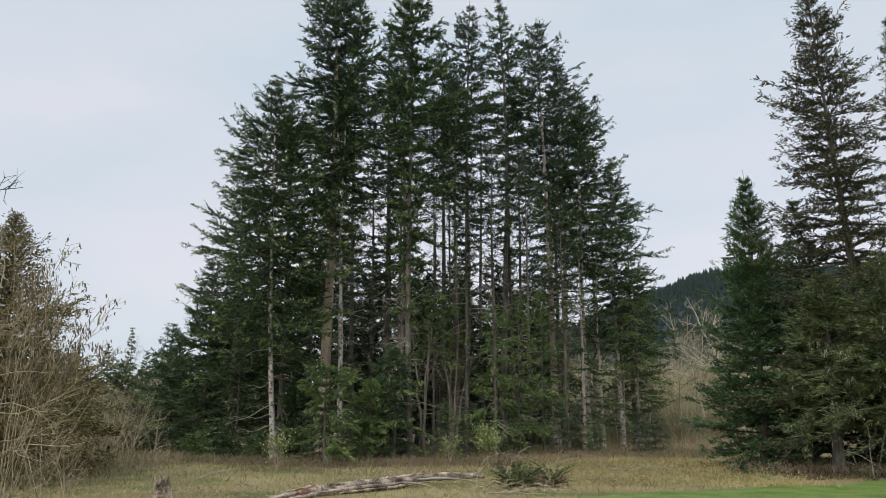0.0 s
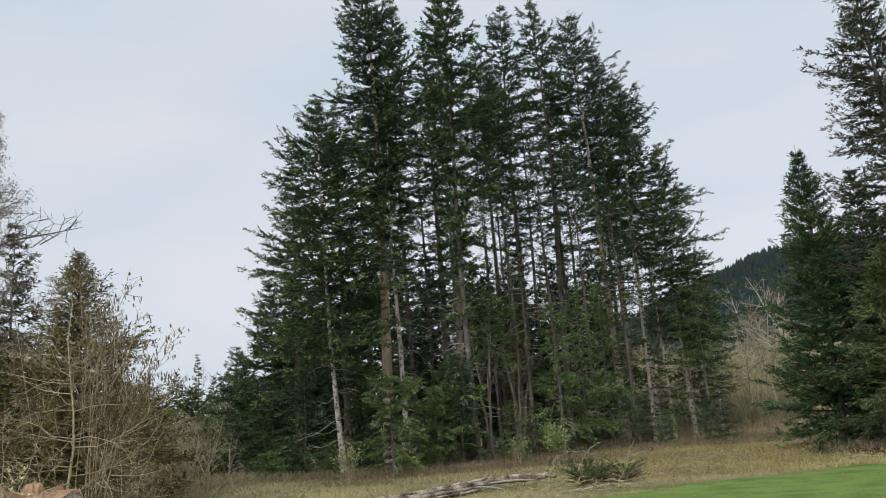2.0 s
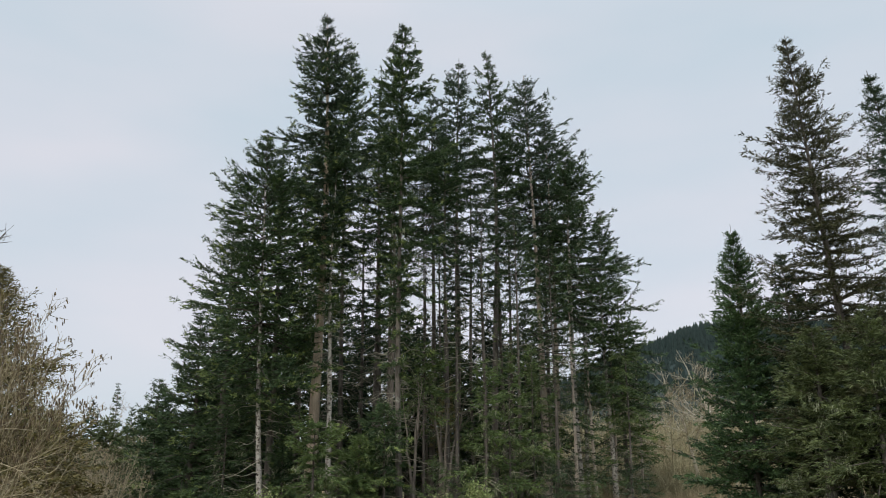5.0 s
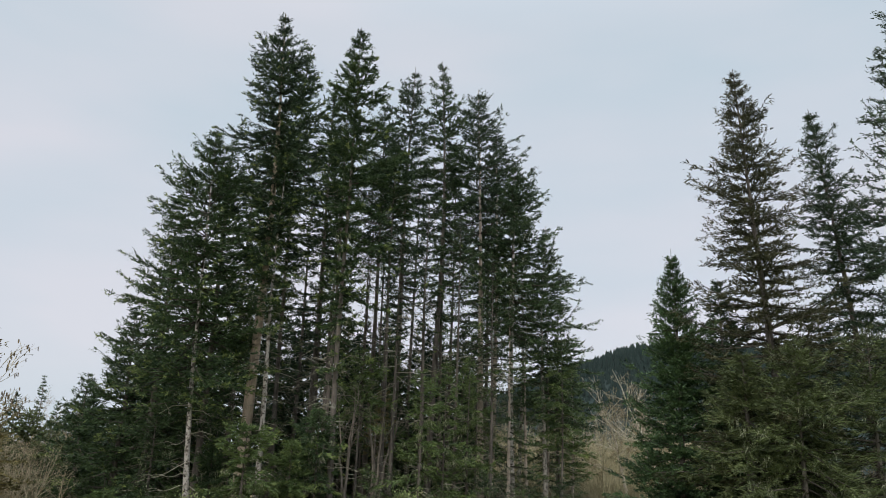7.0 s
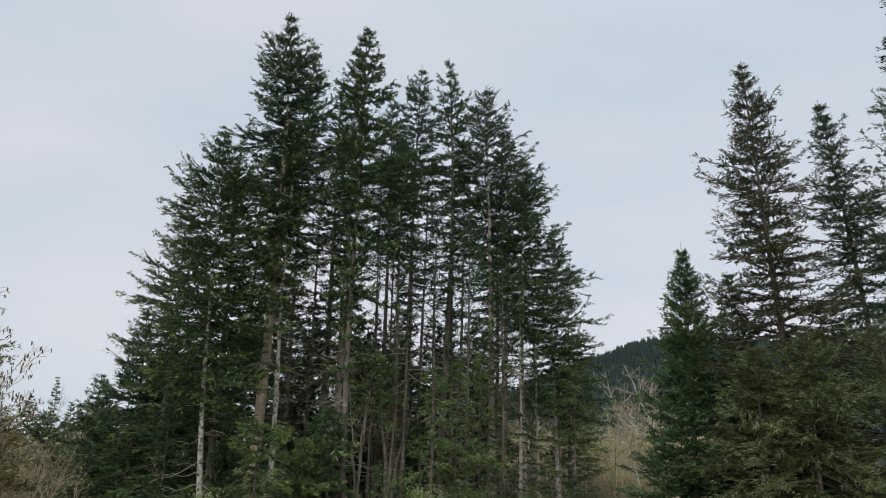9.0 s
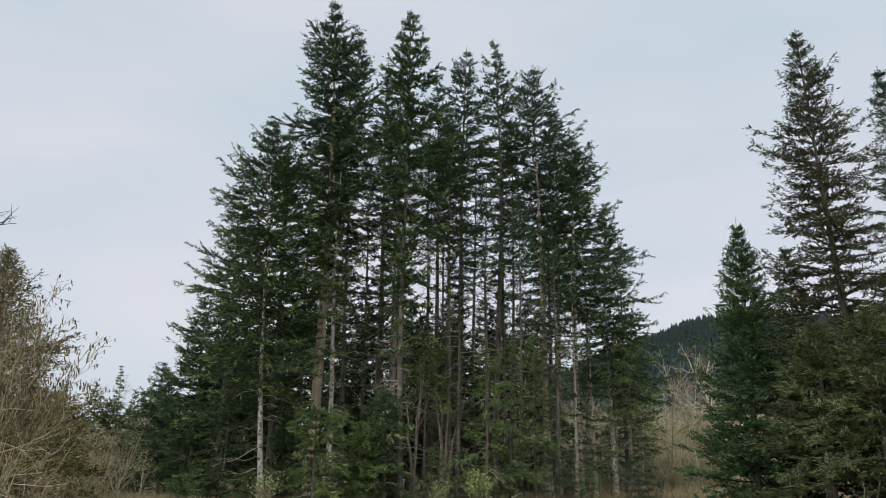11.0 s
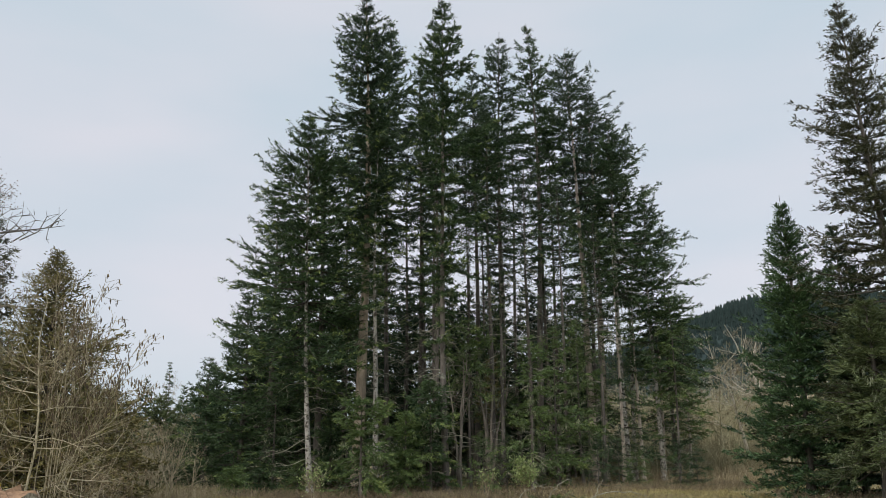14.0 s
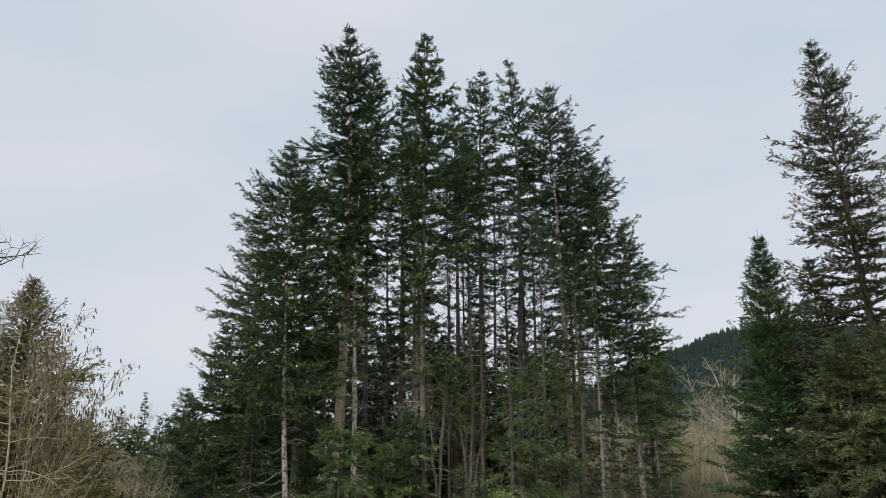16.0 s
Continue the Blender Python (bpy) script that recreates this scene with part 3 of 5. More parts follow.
tagged(mesh_ob("far_woods", V, np.arange(len(V)).reshape(-1, 3), HILL_TREES), "dense dark conifers covering the far hill", "forest", kind="stuff")

# ---- the grove of tall firs ----
GROVE = "tall firs of the grove"
DF = "tall Douglas fir with dark green crown in a dense grove"
EDGE = "edge fir with boughs reaching out over the meadow"
LOW = "low dark fir with boughs to the ground"
SLIM = "slim grove fir with a long bare stem"
conifer("fir_tree", -5.03, 34.00, 22.75, 9.1, 3.0, "tall dark Douglas fir with thick red-brown trunk", 101, 74000, 200, FIR_DARK, BARK_RED, 0.54, group=GROVE, tip=0.64, gap=0.05, full=0.4, bare=0.0, rise=0.95, tips=FIR_TIPS)
conifer("fir_tree", -4.40, 39.76, 24.42, 9, 2.7, "slim fir with pale grey trunk and dead lower boughs", 102, 52000, 140, FIR, BARK, 0.3, group=GROVE, stubs=70, tip=0.66, gap=0.15, thin=15.0, bare=0.04, lichen=500, tips=FIR_TIPS)
conifer("fir_tree", -4.20, 33.50, 16.2, 7.5, 1.7, "slim fir with a pale grey trunk and short dead boughs", 116, 13000, 90, FIR, BARK_PALE, 0.27, group=GROVE, stubs=60, tip=0.6, thin=15.0, lichen=300, tips=FIR_TIPS)
conifer("fir_tree", -1.32, 32.97, 21.7, 5.5, 3.45, "slender open-crowned fir with fissured grey bark", 103, 58000, 140, FIR, BARK, 0.3, group=GROVE, gap=0.25, side=0.2, tip=0.6, thin=13.5, bare=0.06, lichen=300, tips=FIR_TIPS)
conifer("fir_tree", -1.99, 35.50, 22.19, 11.0, 2.1, "slim fir standing close beside an open-crowned fir", 119, 18000, 100, FIR, BARK, 0.24, group=GROVE, gap=0.2, tip=0.66, thin=15.0)
conifer("fir_tree", -3.00, 40.89, 22.14, 7.0, 3.45, DF, 104, 38000, 130, FIR_DARK, BARK, 0.4, group=GROVE, tip=0.6, thin=15.5)
conifer("fir_tree", 1.05, 41.97, 24.79, 9.0, 3.2, DF, 105, 42000, 120, FIR_DARK, BARK, 0.4, group=GROVE, lean=(0.4, 0), gap=0.2, tip=0.66, thin=16.0)
conifer("fir_tree", 3.00, 40.89, 24.71, 9.5, 3.2, DF, 106, 42000, 120, FIR, BARK, 0.4, group=GROVE, gap=0.2, tip=0.66, thin=16.0)
conifer("fir_tree", 5.76, 41.69, 23.56, 8.5, 4.35, DF, 107, 62000, 170, FIR_DARK, BARK_TAN, 0.42, group=GROVE, tip=0.6, gap=0.12, thin=13.5, lean=(-0.6, 0))
conifer("fir_tree", -0.15, 44.00, 23.2, 14, 3.22, DF, 108, 30000, 110, FIR_DARK, BARK, 0.36, group=GROVE, tip=0.6, thin=17.0)
conifer("fir_tree", 0.60, 38.00, 18.22, 12, 2.76, SLIM, 109, 17000, 100, FIR, BARK, 0.3, group=GROVE, thin=15.5)
conifer("fir_tree", 6.32, 42.47, 21.75, 8.0, 3.5, DF, 110, 42000, 150, FIR_DARK, BARK_TAN, 0.36, group=GROVE, tip=0.68, thin=11.5, side=0.2)
conifer("fir_tree", 7.15, 40.33, 18.52, 8.5, 3.1, DF, 111, 46000, 150, FIR, BARK_PALE, 0.38, group=GROVE, side=0.3, tip=0.72, lichen=500)
conifer("fir_tree", 9.15, 42.08, 15.67, 5.0, 2.9, EDGE, 112, 46000, 130, FIR, BARK_PALE, 0.28, group=GROVE, side=0.35, full=0.2)
conifer("fir_tree", 10.50, 44.78, 12.32, 2.2, 2.3, EDGE, 113, 24000, 110, FIR_BRIGHT, BARK, 0.3, group=GROVE, side=0.3, full=0.2, gap=0.4)
pale_fir = conifer("fir_tree", -6.60, 32.44, 15.96, 4.2, 4.60, "broad edge fir with a pale mottled leaning trunk", 114, 80000, 180, FIR, BARK_PALE, 0.25, group=GROVE, full=0.45, lean=(-0.5, 0.0), bow=(-0.2, 0.1), tip=0.8, stubs=9, lichen=500, tips=FIR_TIPS)
conifer("fir_tree", -7.19, 36.30, 17.33, 3.5, 3.81, DF, 115, 44000, 140, FIR, BARK, 0.36, group=GROVE, full=0.2)
conifer("fir_tree", -9.76, 37.76, 14.60, 0.8, 3.7, "broad edge fir with boughs down to the undergrowth", 146, 52000, 150, FIR, BARK, 0.34, group=GROVE, side=0.15, towards=3.14, full=0.1, tips=FIR_TIPS)
conifer("fir_tree", -11.35, 39.00, 9.3, 0.2, 3.3, LOW, 117, 46000, 140, FIR, BARK, 0.3, group=GROVE, full=0.1, stubs=0)
conifer("fir_tree", -13.75, 41.00, 6.3, 0.2, 2.5, LOW, 118, 28000, 90, FIR, BARK, 0.25, group=GROVE, full=0.1, stubs=0)
conifer("fir_tree", -17.26, 46.92, 4.2, 0.2, 2.2, LOW, 120, 14000, 80, FIR_OLIVE, BARK, 0.25, group=GROVE, full=0.1, stubs=0)
for x, y, tall, seed in [(6.74, 39.43, 11.67, 131), (8.01, 41.23, 11.40, 132), (9.37, 42.99, 10.65, 133), (11.61, 46.57, 8.87, 134)]:
    conifer("fir_tree", x, y, tall, 1.2, 1.9, "thin straggling fir at the edge of the grove", seed, 7500, 70, FIR if seed % 2 else FIR_BRIGHT, BARK_TAN, 0.2, group=GROVE, gap=0.35, full=0.1, stubs=20)
for x, y, tall, seed in [(-6.54, 46.54, 13.5, 135), (-4.18, 47.82, 11.8, 136), (-2.09, 49.96, 11.8, 137), (-8.15, 45.27, 13.0, 138), (1.40, 49.98, 12.2, 139), (4.09, 50.84, 12.4, 140), (6.27, 49.61, 10.6, 141), (-0.51, 49.00, 11.6, 142), (-5.57, 49.69, 13.6, 143), (-9.6, 43.4, 11.5, 145), (-12.0, 45.0, 9.0, 147), (-10.6, 41.6, 7.6, 148), (-1.5, 46.6, 10.8, 191), (0.6, 47.6, 11.2, 192), (2.9, 47.0, 11.2, 193), (5.3, 47.6, 11.2, 194)]:
    conifer("fir_tree", x, y, tall, 1.5, 2.6, "shaded dark fir inside the grove", seed, 10000, 90, FIR_DARK, BARK, 0.26, group=GROVE, full=0.15, stubs=10, spray=0.26)
# long dead limbs low on the pale leaning trunk
for dx, z0, reach, fall in [(-0.03, 3.1, 0.75, 0.4), (-0.02, 2.2, 1.65, 0.85), (-0.02, 1.75, 1.0, 0.15), (-0.01, 1.35, 1.2, 0.3)]:
    k = np.linspace(0, 1, 6)
    limb = np.stack([-6.68 + dx - reach * k, 32.38 - 0.5 * reach * k, z0 - fall * k ** 0.8 + 0.05 * np.sin(k * 9)], -1)
    twig = np.array([limb[3], limb[3] + [-0.3, -0.1, 0.1], limb[3] + [-0.55, -0.2, 0.05]])
    V, F = tubes([(limb, np.linspace(0.016, 0.006, 6)), (twig, np.array([0.01, 0.008, 0.004]))], 5)
    mesh_ob("dead_limb", V - np.array([-6.60, 32.44, 0.0]), F, TWIG_DEAD, pale_fir, "bare grey lichen-covered limb")
# slim stems inside the grove
INNER = [
    (-6.84, 41.00, 20.3, 10.0, 0.26), (-5.95, 43.00, 21.5, 12.0, 0.28), (-4.17, 45.81, 20.3, 11.0, 0.3), (-1.84, 36.00, 16.2, 8.5, 0.28), (-2.82, 42.00, 19.0, 11.0, 0.24),
    (-0.59, 45.00, 21.0, 13.0, 0.2), (-0.23, 44.00, 19.5, 13.0, 0.17), (0.32, 46.00, 22.0, 13.0, 0.2), (1.02, 36.49, 13.6, 7.5, 0.22), (2.33, 45.94, 23.1, 13.0, 0.28),
    (2.39, 38.00, 15.6, 8.5, 0.27), (3.79, 43.00, 22.0, 13.0, 0.28), (4.45, 46.00, 22.4, 12.0, 0.26), (3.97, 37.79, 14.5, 7.0, 0.22), (6.46, 46.55, 20.7, 9.0, 0.3), (5.62, 38.09, 12.8, 6.0, 0.2), (7.75, 42.00, 14.5, 6.5, 0.24),
]
for k, (x, y, tall, low, stem) in enumerate(INNER):
    conifer("fir_tree", x, y, tall, low * (0.6 if x < -1.5 else 0.9), 2.1, SLIM, 300 + k, 11000 if x < -1.5 else 5000, 80, FIR if k % 2 else FIR_DARK, BARK_PALE if x > 7 else BARK, stem, group=GROVE, gap=0.15, tip=0.6, thin=0.72 * tall if -3.5 < x < 5 else 0.0, stubs=45, tips=FIR_TIPS)

# shade-grown hemlocks under the firs
UNDER = "small drooping hemlock under the tall firs"
SHADE = [
    (-4.30, 30.20, 3.6, 0.6, 2.1), (-2.80, 31.36, 3.0, 0.5, 1.7), (-6.2, 34.49, 3.0, 0.6, 1.2), (-2.07, 32.93, 4.4, 0.8, 1.4), (-0.38, 36.00, 7.40, 4.2, 1.7),
    (2.13, 33.93, 6.4, 1.2, 1.3), (3.29, 34.84, 6.9, 1.0, 1.4), (4.51, 36.72, 7.4, 1.0, 1.5), (-4.94, 42.72, 9.67, 2.0, 2.2), (-2.36, 44.94, 9.6, 2.0, 2.2), (-0.50, 48.00, 9.6, 2.0, 2.4), (2.56, 48.93, 9.6, 2.0, 2.2),
    (0.90, 42.99, 8.90, 3.5, 2.2), (-8.52, 40.10, 7.46, 0.6, 2.6), (-8.83, 35.42, 4.57, 0.4, 2.2), (-1.90, 31.94, 4.4, 1.8, 1.4),
    (-5.75, 36.2, 9.2, 6.4, 1.2), (9.6, 40.6, 9.8, 3.6, 1.3), (0.7, 40.5, 8.5, 2.0, 1.6), (5.3, 41.0, 9.6, 2.0, 1.6),
]
for k, (x, y, tall, low, reach) in enumerate(SHADE):
    conifer("hemlock_tree", x, y, tall, low, reach, UNDER, 400 + k, 18000 if k < 4 else 11000, 36 if k < 4 else 46, FIR if 1 < k < 4 or 7 < k < 16 else FIR_BRIGHT, BARK, 0.14, group="hemlocks under the grove", full=0.1, droop=0.75, hang=0.5, stubs=8, tip=0.6, gap=0.25, bald=0.25, lichen=420, tips=FIR_TIPS, spray=0.13, fan=0.44, bare=0.06, tier=0.5, ruff=0.2, slim=0.6)

rng = np.random.default_rng(23)
for k in range(15):
    x = -7.5 + 1.22 * k + rng.uniform(-0.4, 0.4)
    conifer("hemlock_seedling", x, 31.0 + 0.45 * max(0.0, x + 2) + rng.uniform(0, 4), rng.uniform(1.1, 2.4), 0.15, rng.uniform(0.7, 1.2), "small green hemlock seedling in brown undergrowth", 470 + k, 3600, 34, FIR if k % 3 else FIR_BRIGHT, BARK, 0.05, group="hemlock seedlings", full=0.05, stubs=0, droop=0.5, hang=0.4, spray=0.11, bare=0.05, ruff=0.2, slim=0.6)
bare_tree("maple_clump", 0.45, 36.50, 6.5, 0.2, "clump of slender leafless maple stems in the grove", 450, MAPLE_BARK, MAPLE_BARK, stems=4, fan=0.13, limbs=5, twigs=3, fine=2, spread=0.26, first=0.55, up=0.9, category="tree")
bare_tree("maple_clump", -0.79, 34.99, 6.8, 0.18, "clump of slender leafless maple stems in the grove", 453, MAPLE_BARK, MAPLE_BARK, stems=3, fan=0.1, limbs=5, twigs=3, fine=2, spread=0.28, first=0.5, up=0.9, category="tree")
conifer("fir_sapling", 0.60, 38.20, 5.92, 3.4, 0.8, "small dead fir with yellowed needles", 451, 2600, 40, CEDAR, BARK, 0.08, stubs=10)
conifer("fir_sapling", 0.34, 39.00, 4.63, 2.6, 0.7, "small dead fir with yellowed needles", 452, 1600, 30, CEDAR, BARK, 0.07, stubs=10)

# woods behind the grove
rng = np.random.default_rng(21)
for k in range(10):
    conifer("fir_tree", -19.0 + 2.9 * k, 54.0 + rng.uniform(-3, 6), rng.uniform(10.5, 12.5) if 2 < k < 9 else rng.uniform(6.0, 7.0) if k < 2 else rng.uniform(9.0, 10.5), 0.4, 3.2, "dark fir standing in the shade behind the grove", 500 + k, 8500, 80, FIR_DARK, BARK, 0.28, group="woods behind the grove", full=0.1, stubs=0, spray=0.36)

CLUMP = "firs of the clump by the lawn"
conifer("spruce_tree", 10.66, 27.62, 10.30, 0.1, 2.75, "dense dark green young spruce beside the lawn", 201, 100000, 260, SPRUCE, BARK, 0.26, group=CLUMP, spray=0.118, full=0.05, tip=0.98, stubs=0, lead=0.96, hang=0.12, droop=0.12, rise=1.0, fan=0.36, bald=0.1, bare=0.05, tier=0.5, whorl=0.85)
conifer("fir_tree", 13.89, 25.80, 17.08, 1.8, 3.78, "tall ragged fir with a cone-laden brownish top", 202, 112000, 290, CONES, BARK, 0.38, group=CLUMP, spray=0.112, full=0.1, gap=0.15, bald=0.15, tier=0.42, whorl=0.65, lead=0.985, bare=0.08, rise=0.85, fan=0.3, lean=(-1.0, 0.4))
conifer("fir_tree", 18.52, 28.51, 16.84, 4.5, 2.9, "tall slender fir with sparse boughs", 203, 72000, 230, FIR_DARK, BARK, 0.36, group=CLUMP, spray=0.108, gap=0.18, bald=0.18, tier=0.42, whorl=0.65, lean=(-1.5, 0), bare=0.1, fan=0.3)
conifer("fir_tree", 18.66, 24.76, 20.70, 5.0, 3.78, "tall dark fir with open boughs", 204, 66000, 210, FIR_DARK, BARK, 0.4, group=CLUMP, spray=0.11, gap=0.15, tier=0.4, whorl=0.5, bare=0.08, fan=0.3)
conifer("fir_tree", 11.80, 24.84, 6.06, 1.6, 2.40, "drooping olive-green young fir at the lawn edge", 205, 50000, 110, FIR_OLIVE, BARK, 0.36, group=CLUMP, spray=0.12, ruff=0.22, slim=0.6, full=0.05, hang=0.35, droop=0.45, stubs=10, lichen=900)
conifer("fir_tree", 12.92, 23.71, 6.46, 1.6, 3.00, "drooping olive-green young fir at the lawn edge", 206, 54000, 110, FIR_OLIVE, BARK, 0.22, group=CLUMP, spray=0.12, ruff=0.22, slim=0.6, full=0.05, hang=0.35, droop=0.45, stubs=10, lichen=900)
conifer("fir_tree", 15.25, 23.48, 6.89, 0.9, 3.00, "drooping olive-green young fir at the lawn edge", 207, 34000, 100, FIR_OLIVE, BARK, 0.22, group=CLUMP, spray=0.12, ruff=0.22, slim=0.6, full=0.05, hang=0.35, droop=0.45, stubs=0, lichen=500)
conifer("fir_tree", 17.65, 23.01, 7.07, 0.9, 3.00, "drooping olive-green young fir at the lawn edge", 208, 22000, 90, FIR, BARK, 0.22, group=CLUMP, spray=0.12, ruff=0.22, slim=0.6, full=0.05, hang=0.35, droop=0.45, stubs=0, lichen=500)

conifer("fir_tree", 12.25, 27.30, 9.2, 0.5, 2.3, "dense dark fir between the spruce and the ragged fir", 212, 36000, 130, FIR_DARK, BARK, 0.22, group=CLUMP, full=0.05, stubs=0, hang=0.25, bare=0.05)
for x, y, tall, seed in [(15.6, 27.6, 6.8, 209), (18.6, 26.4, 7.2, 210), (21.0, 29.5, 8.0, 211)]:
    conifer("fir_tree", x, y, tall, 0.3, 2.8, "dark young fir deep in the clump", seed, 14000, 90, FIR_DARK, BARK, 0.2, group=CLUMP, full=0.05, stubs=0, hang=0.3, spray=0.18, bare=0.05)

# ---- saplings between grove and clump ----
SAP = "bare tan sapling in a leafless thicket"
kinds = [bare_tree("sapling", x, y, tall, 0.09, SAP, 600 + k, TWIG_TAN, limbs=12, twigs=4, fine=2, spread=0.32, group="leafless thicket", buds=520, bud_mat=BUD_TAN, bud_label="tan buds along the twigs") for k, (x, y, tall) in enumerate([(14.33, 49.99, 6.71), (17.45, 52.16, 7.97), (17.10, 46.98, 6.51), (14.62, 56.13, 7.80)])]
rng = np.random.default_rng(31)
for k in range(84):
    a, dd = rng.uniform(6.5, 24.5), rng.uniform(49, 80)
    f = rng.uniform(0.75, 1.25)
    copy_thing(kinds[k % 4], pose(dd * math.sin(radians(a)), dd * math.cos(radians(a)), -0.05, rng.normal(0, 4), rng.normal(0, 4), rng.uniform(0, 360)) @ Matrix.Diagonal((f, f, f, 1)))
bare_tree("alder_tree", 17.96, 48.80, 9.01, 0.3, "pale leaning leafless alder with arching limbs", 650, PALE_LIMB, PALE_LIMB, limbs=26, twigs=5, spread=0.5, lean=(-2.8, 0.5), first=0.25, up=0.6)
bare_tree("alder_tree", 17.12, 53.32, 9.17, 0.26, "pale leaning leafless alder with arching limbs", 651, PALE_LIMB, PALE_LIMB, limbs=22, twigs=5, spread=0.5, lean=(-2.2, 0.5), first=0.25, up=0.6)

# ---- edge of the meadow on the other side ----
conifer("cedar_tree", -11.19, 20.53, 6.95, 0.8, 2.65, "olive-brown young cedar behind a leafless hazel", 701, 74000, 220, CEDAR, BARK, 0.2, full=0.05, hang=0.3, droop=0.25, stubs=0, spray=0.1, whorl=0.0, fan=0.52, tip=1.0, bald=0.1, rise=1.1, bare=0.05)
conifer("fir_tree", -15.10, 22.38, 5.98, 0.2, 3.4, "olive-green fir behind the hazel", 702, 40000, 130, FIR_OLIVE, BARK, 0.2, full=0.05, stubs=0, spray=0.15)
conifer("fir_tree", -15.22, 19.83, 6.11, 0.2, 3.2, "olive-green fir behind the hazel", 703, 20000, 110, FIR_OLIVE, BARK, 0.2, full=0.05, stubs=0, spray=0.17)
conifer("fir_tree", -17.60, 25.20, 7.4, 0.2, 3.0, "dark green fir behind the hazel", 748, 16000, 100, FIR_DARK, BARK, 0.2, full=0.05, stubs=0, spray=0.18)
conifer("fir_tree", -15.02, 24.81, 5.47, 0.2, 2.6, "olive-green fir behind the hazel", 746, 18000, 110, FIR_OLIVE, BARK, 0.2, full=0.05, stubs=0, hang=0.35)
conifer("fir_tree", -11.24, 24.55, 3.50, 0.1, 2.3, "young olive cedar beside the hazel", 747, 24000, 90, CEDAR, BARK, 0.12, full=0.05, stubs=0, hang=0.35)
conifer("fir_tree", -14.43, 22.82, 8.68, 3.5, 1.30, "thin dying fir with tufts of brown needles", 704, 8600, 60, CONES, BARK, 0.16, hang=0.5, gap=0.3, stubs=20)
bare_tree("alder_tree", -13.49, 19.85, 10.63, 0.22, "tall lichen-grey alder holding a few brown leaves", 705, MAPLE_BARK, MAPLE_BARK, limbs=58, twigs=5, fine=3, spread=0.21, first=0.3, up=0.5, buds=8000, bud=0.05, bud_mat=DEAD_LEAF, bud_label="withered brown leaves")
arched = bare_tree("alder_tree", -12.93, 17.80, 8.01, 0.2, "leafless alder with a long arching limb", 709, MAPLE_BARK, MAPLE_BARK, limbs=24, twigs=5, spread=0.42, first=0.35, up=0.5, buds=2600, bud_mat=DEAD_LEAF, bud_label="withered brown leaves")
limb_lines = [(np.array([[-12.6, 17.4, 5.3], [-11.7, 16.95, 6.1], [-11.1, 17.35, 6.53], [-10.4, 17.8, 6.74], [-9.78, 18.13, 6.92]]), np.array([0.045, 0.033, 0.025, 0.016, 0.006]))]
rng = np.random.default_rng(44)
for k in range(46):
    a = rng.uniform(0.5, 3.6)
    j = min(int(a), 3)
    st = limb_lines[0][0][j] + (limb_lines[0][0][j + 1] - limb_lines[0][0][j]) * (a - j)
    go = unit(rng.normal(0, 0.6, 3) + [0.3, 0, 0.35]) * rng.uniform(0.15, 0.6)
    mid = st + go * 0.5 + rng.normal(0, 0.05, 3)
    limb_lines.append((np.array([st, mid, st + go]), np.array([0.012, 0.008, 0.003])))
    limb_lines.append((np.array([mid, mid + unit(rng.normal(0, 1, 3) + [0, 0, 0.4]) * rng.uniform(0.1, 0.4)]), np.array([0.006, 0.003])))
for k in range(5):
    fork = np.array([-11.3 + 0.2 * k, 17.3 + 0.12 * k, 6.45])
    up = fork + np.array([[0, 0, 0], [0.2, 0.1, 0.3], [0.3, 0.2, 0.55], [0.55, 0.25, 0.75 - 0.08 * k]]) + rng.normal(0, 0.05, (4, 3))
    limb_lines.append((up, np.array([0.016, 0.012, 0.009, 0.004])))
    for m in (1, 2, 2, 3):
        limb_lines.append((np.array([up[m], up[m] + unit(rng.normal(0, 1, 3) + [0.4, 0, 0.5]) * rng.uniform(0.15, 0.4)]), np.array([0.007, 0.003])))
V, F = tubes(limb_lines, 4)
mesh_ob("limb", V - np.array([arched.location.x, arched.location.y, 0.0]), F, BARK, arched, "long bare arching limb")
HAZEL = "leafless hazel with many thin stems and catkins"
bare_tree("hazel_tree", -7.37, 13.29, 4.8, 0.055, "slim leafless hazel with level branches and catkins", 706, TWIG_HAZEL, limbs=48, twigs=4, fine=4, spread=0.44, first=0.06, up=0.12, buds=2600, bud_mat=BUD_TAN, bud=0.028, bud_label="swelling tan buds", catkins=700, drop=0.07, thick=0.0032, category="shrub")
hazel_rods("hazel_bush", -7.25, 13.90, "leafless hazel with a fan of long rods hung with catkins", 707, 14, 1.85, 2.4, 4.95, 1500)
bare_tree("hazel_bush", -7.13, 14.88, 2.4, 0.022, HAZEL, 716, TWIG_HAZEL, stems=5, fan=0.45, limbs=8, twigs=4, fine=4, spread=0.4, first=0.1, up=0.35, buds=1200, bud_mat=BUD_TAN, bud=0.028, bud_label="swelling tan buds", catkins=400, drop=0.07, thick=0.0035, category="shrub")
bare_tree("hazel_bush", -7.99, 12.69, 3.0, 0.024, HAZEL, 708, TWIG_HAZEL, stems=3, fan=0.26, limbs=8, twigs=4, fine=3, spread=0.42, first=0.12, up=0.5, buds=900, bud_mat=BUD_TAN, bud=0.028, bud_label="swelling tan buds", catkins=400, thick=0.0035, category="shrub")
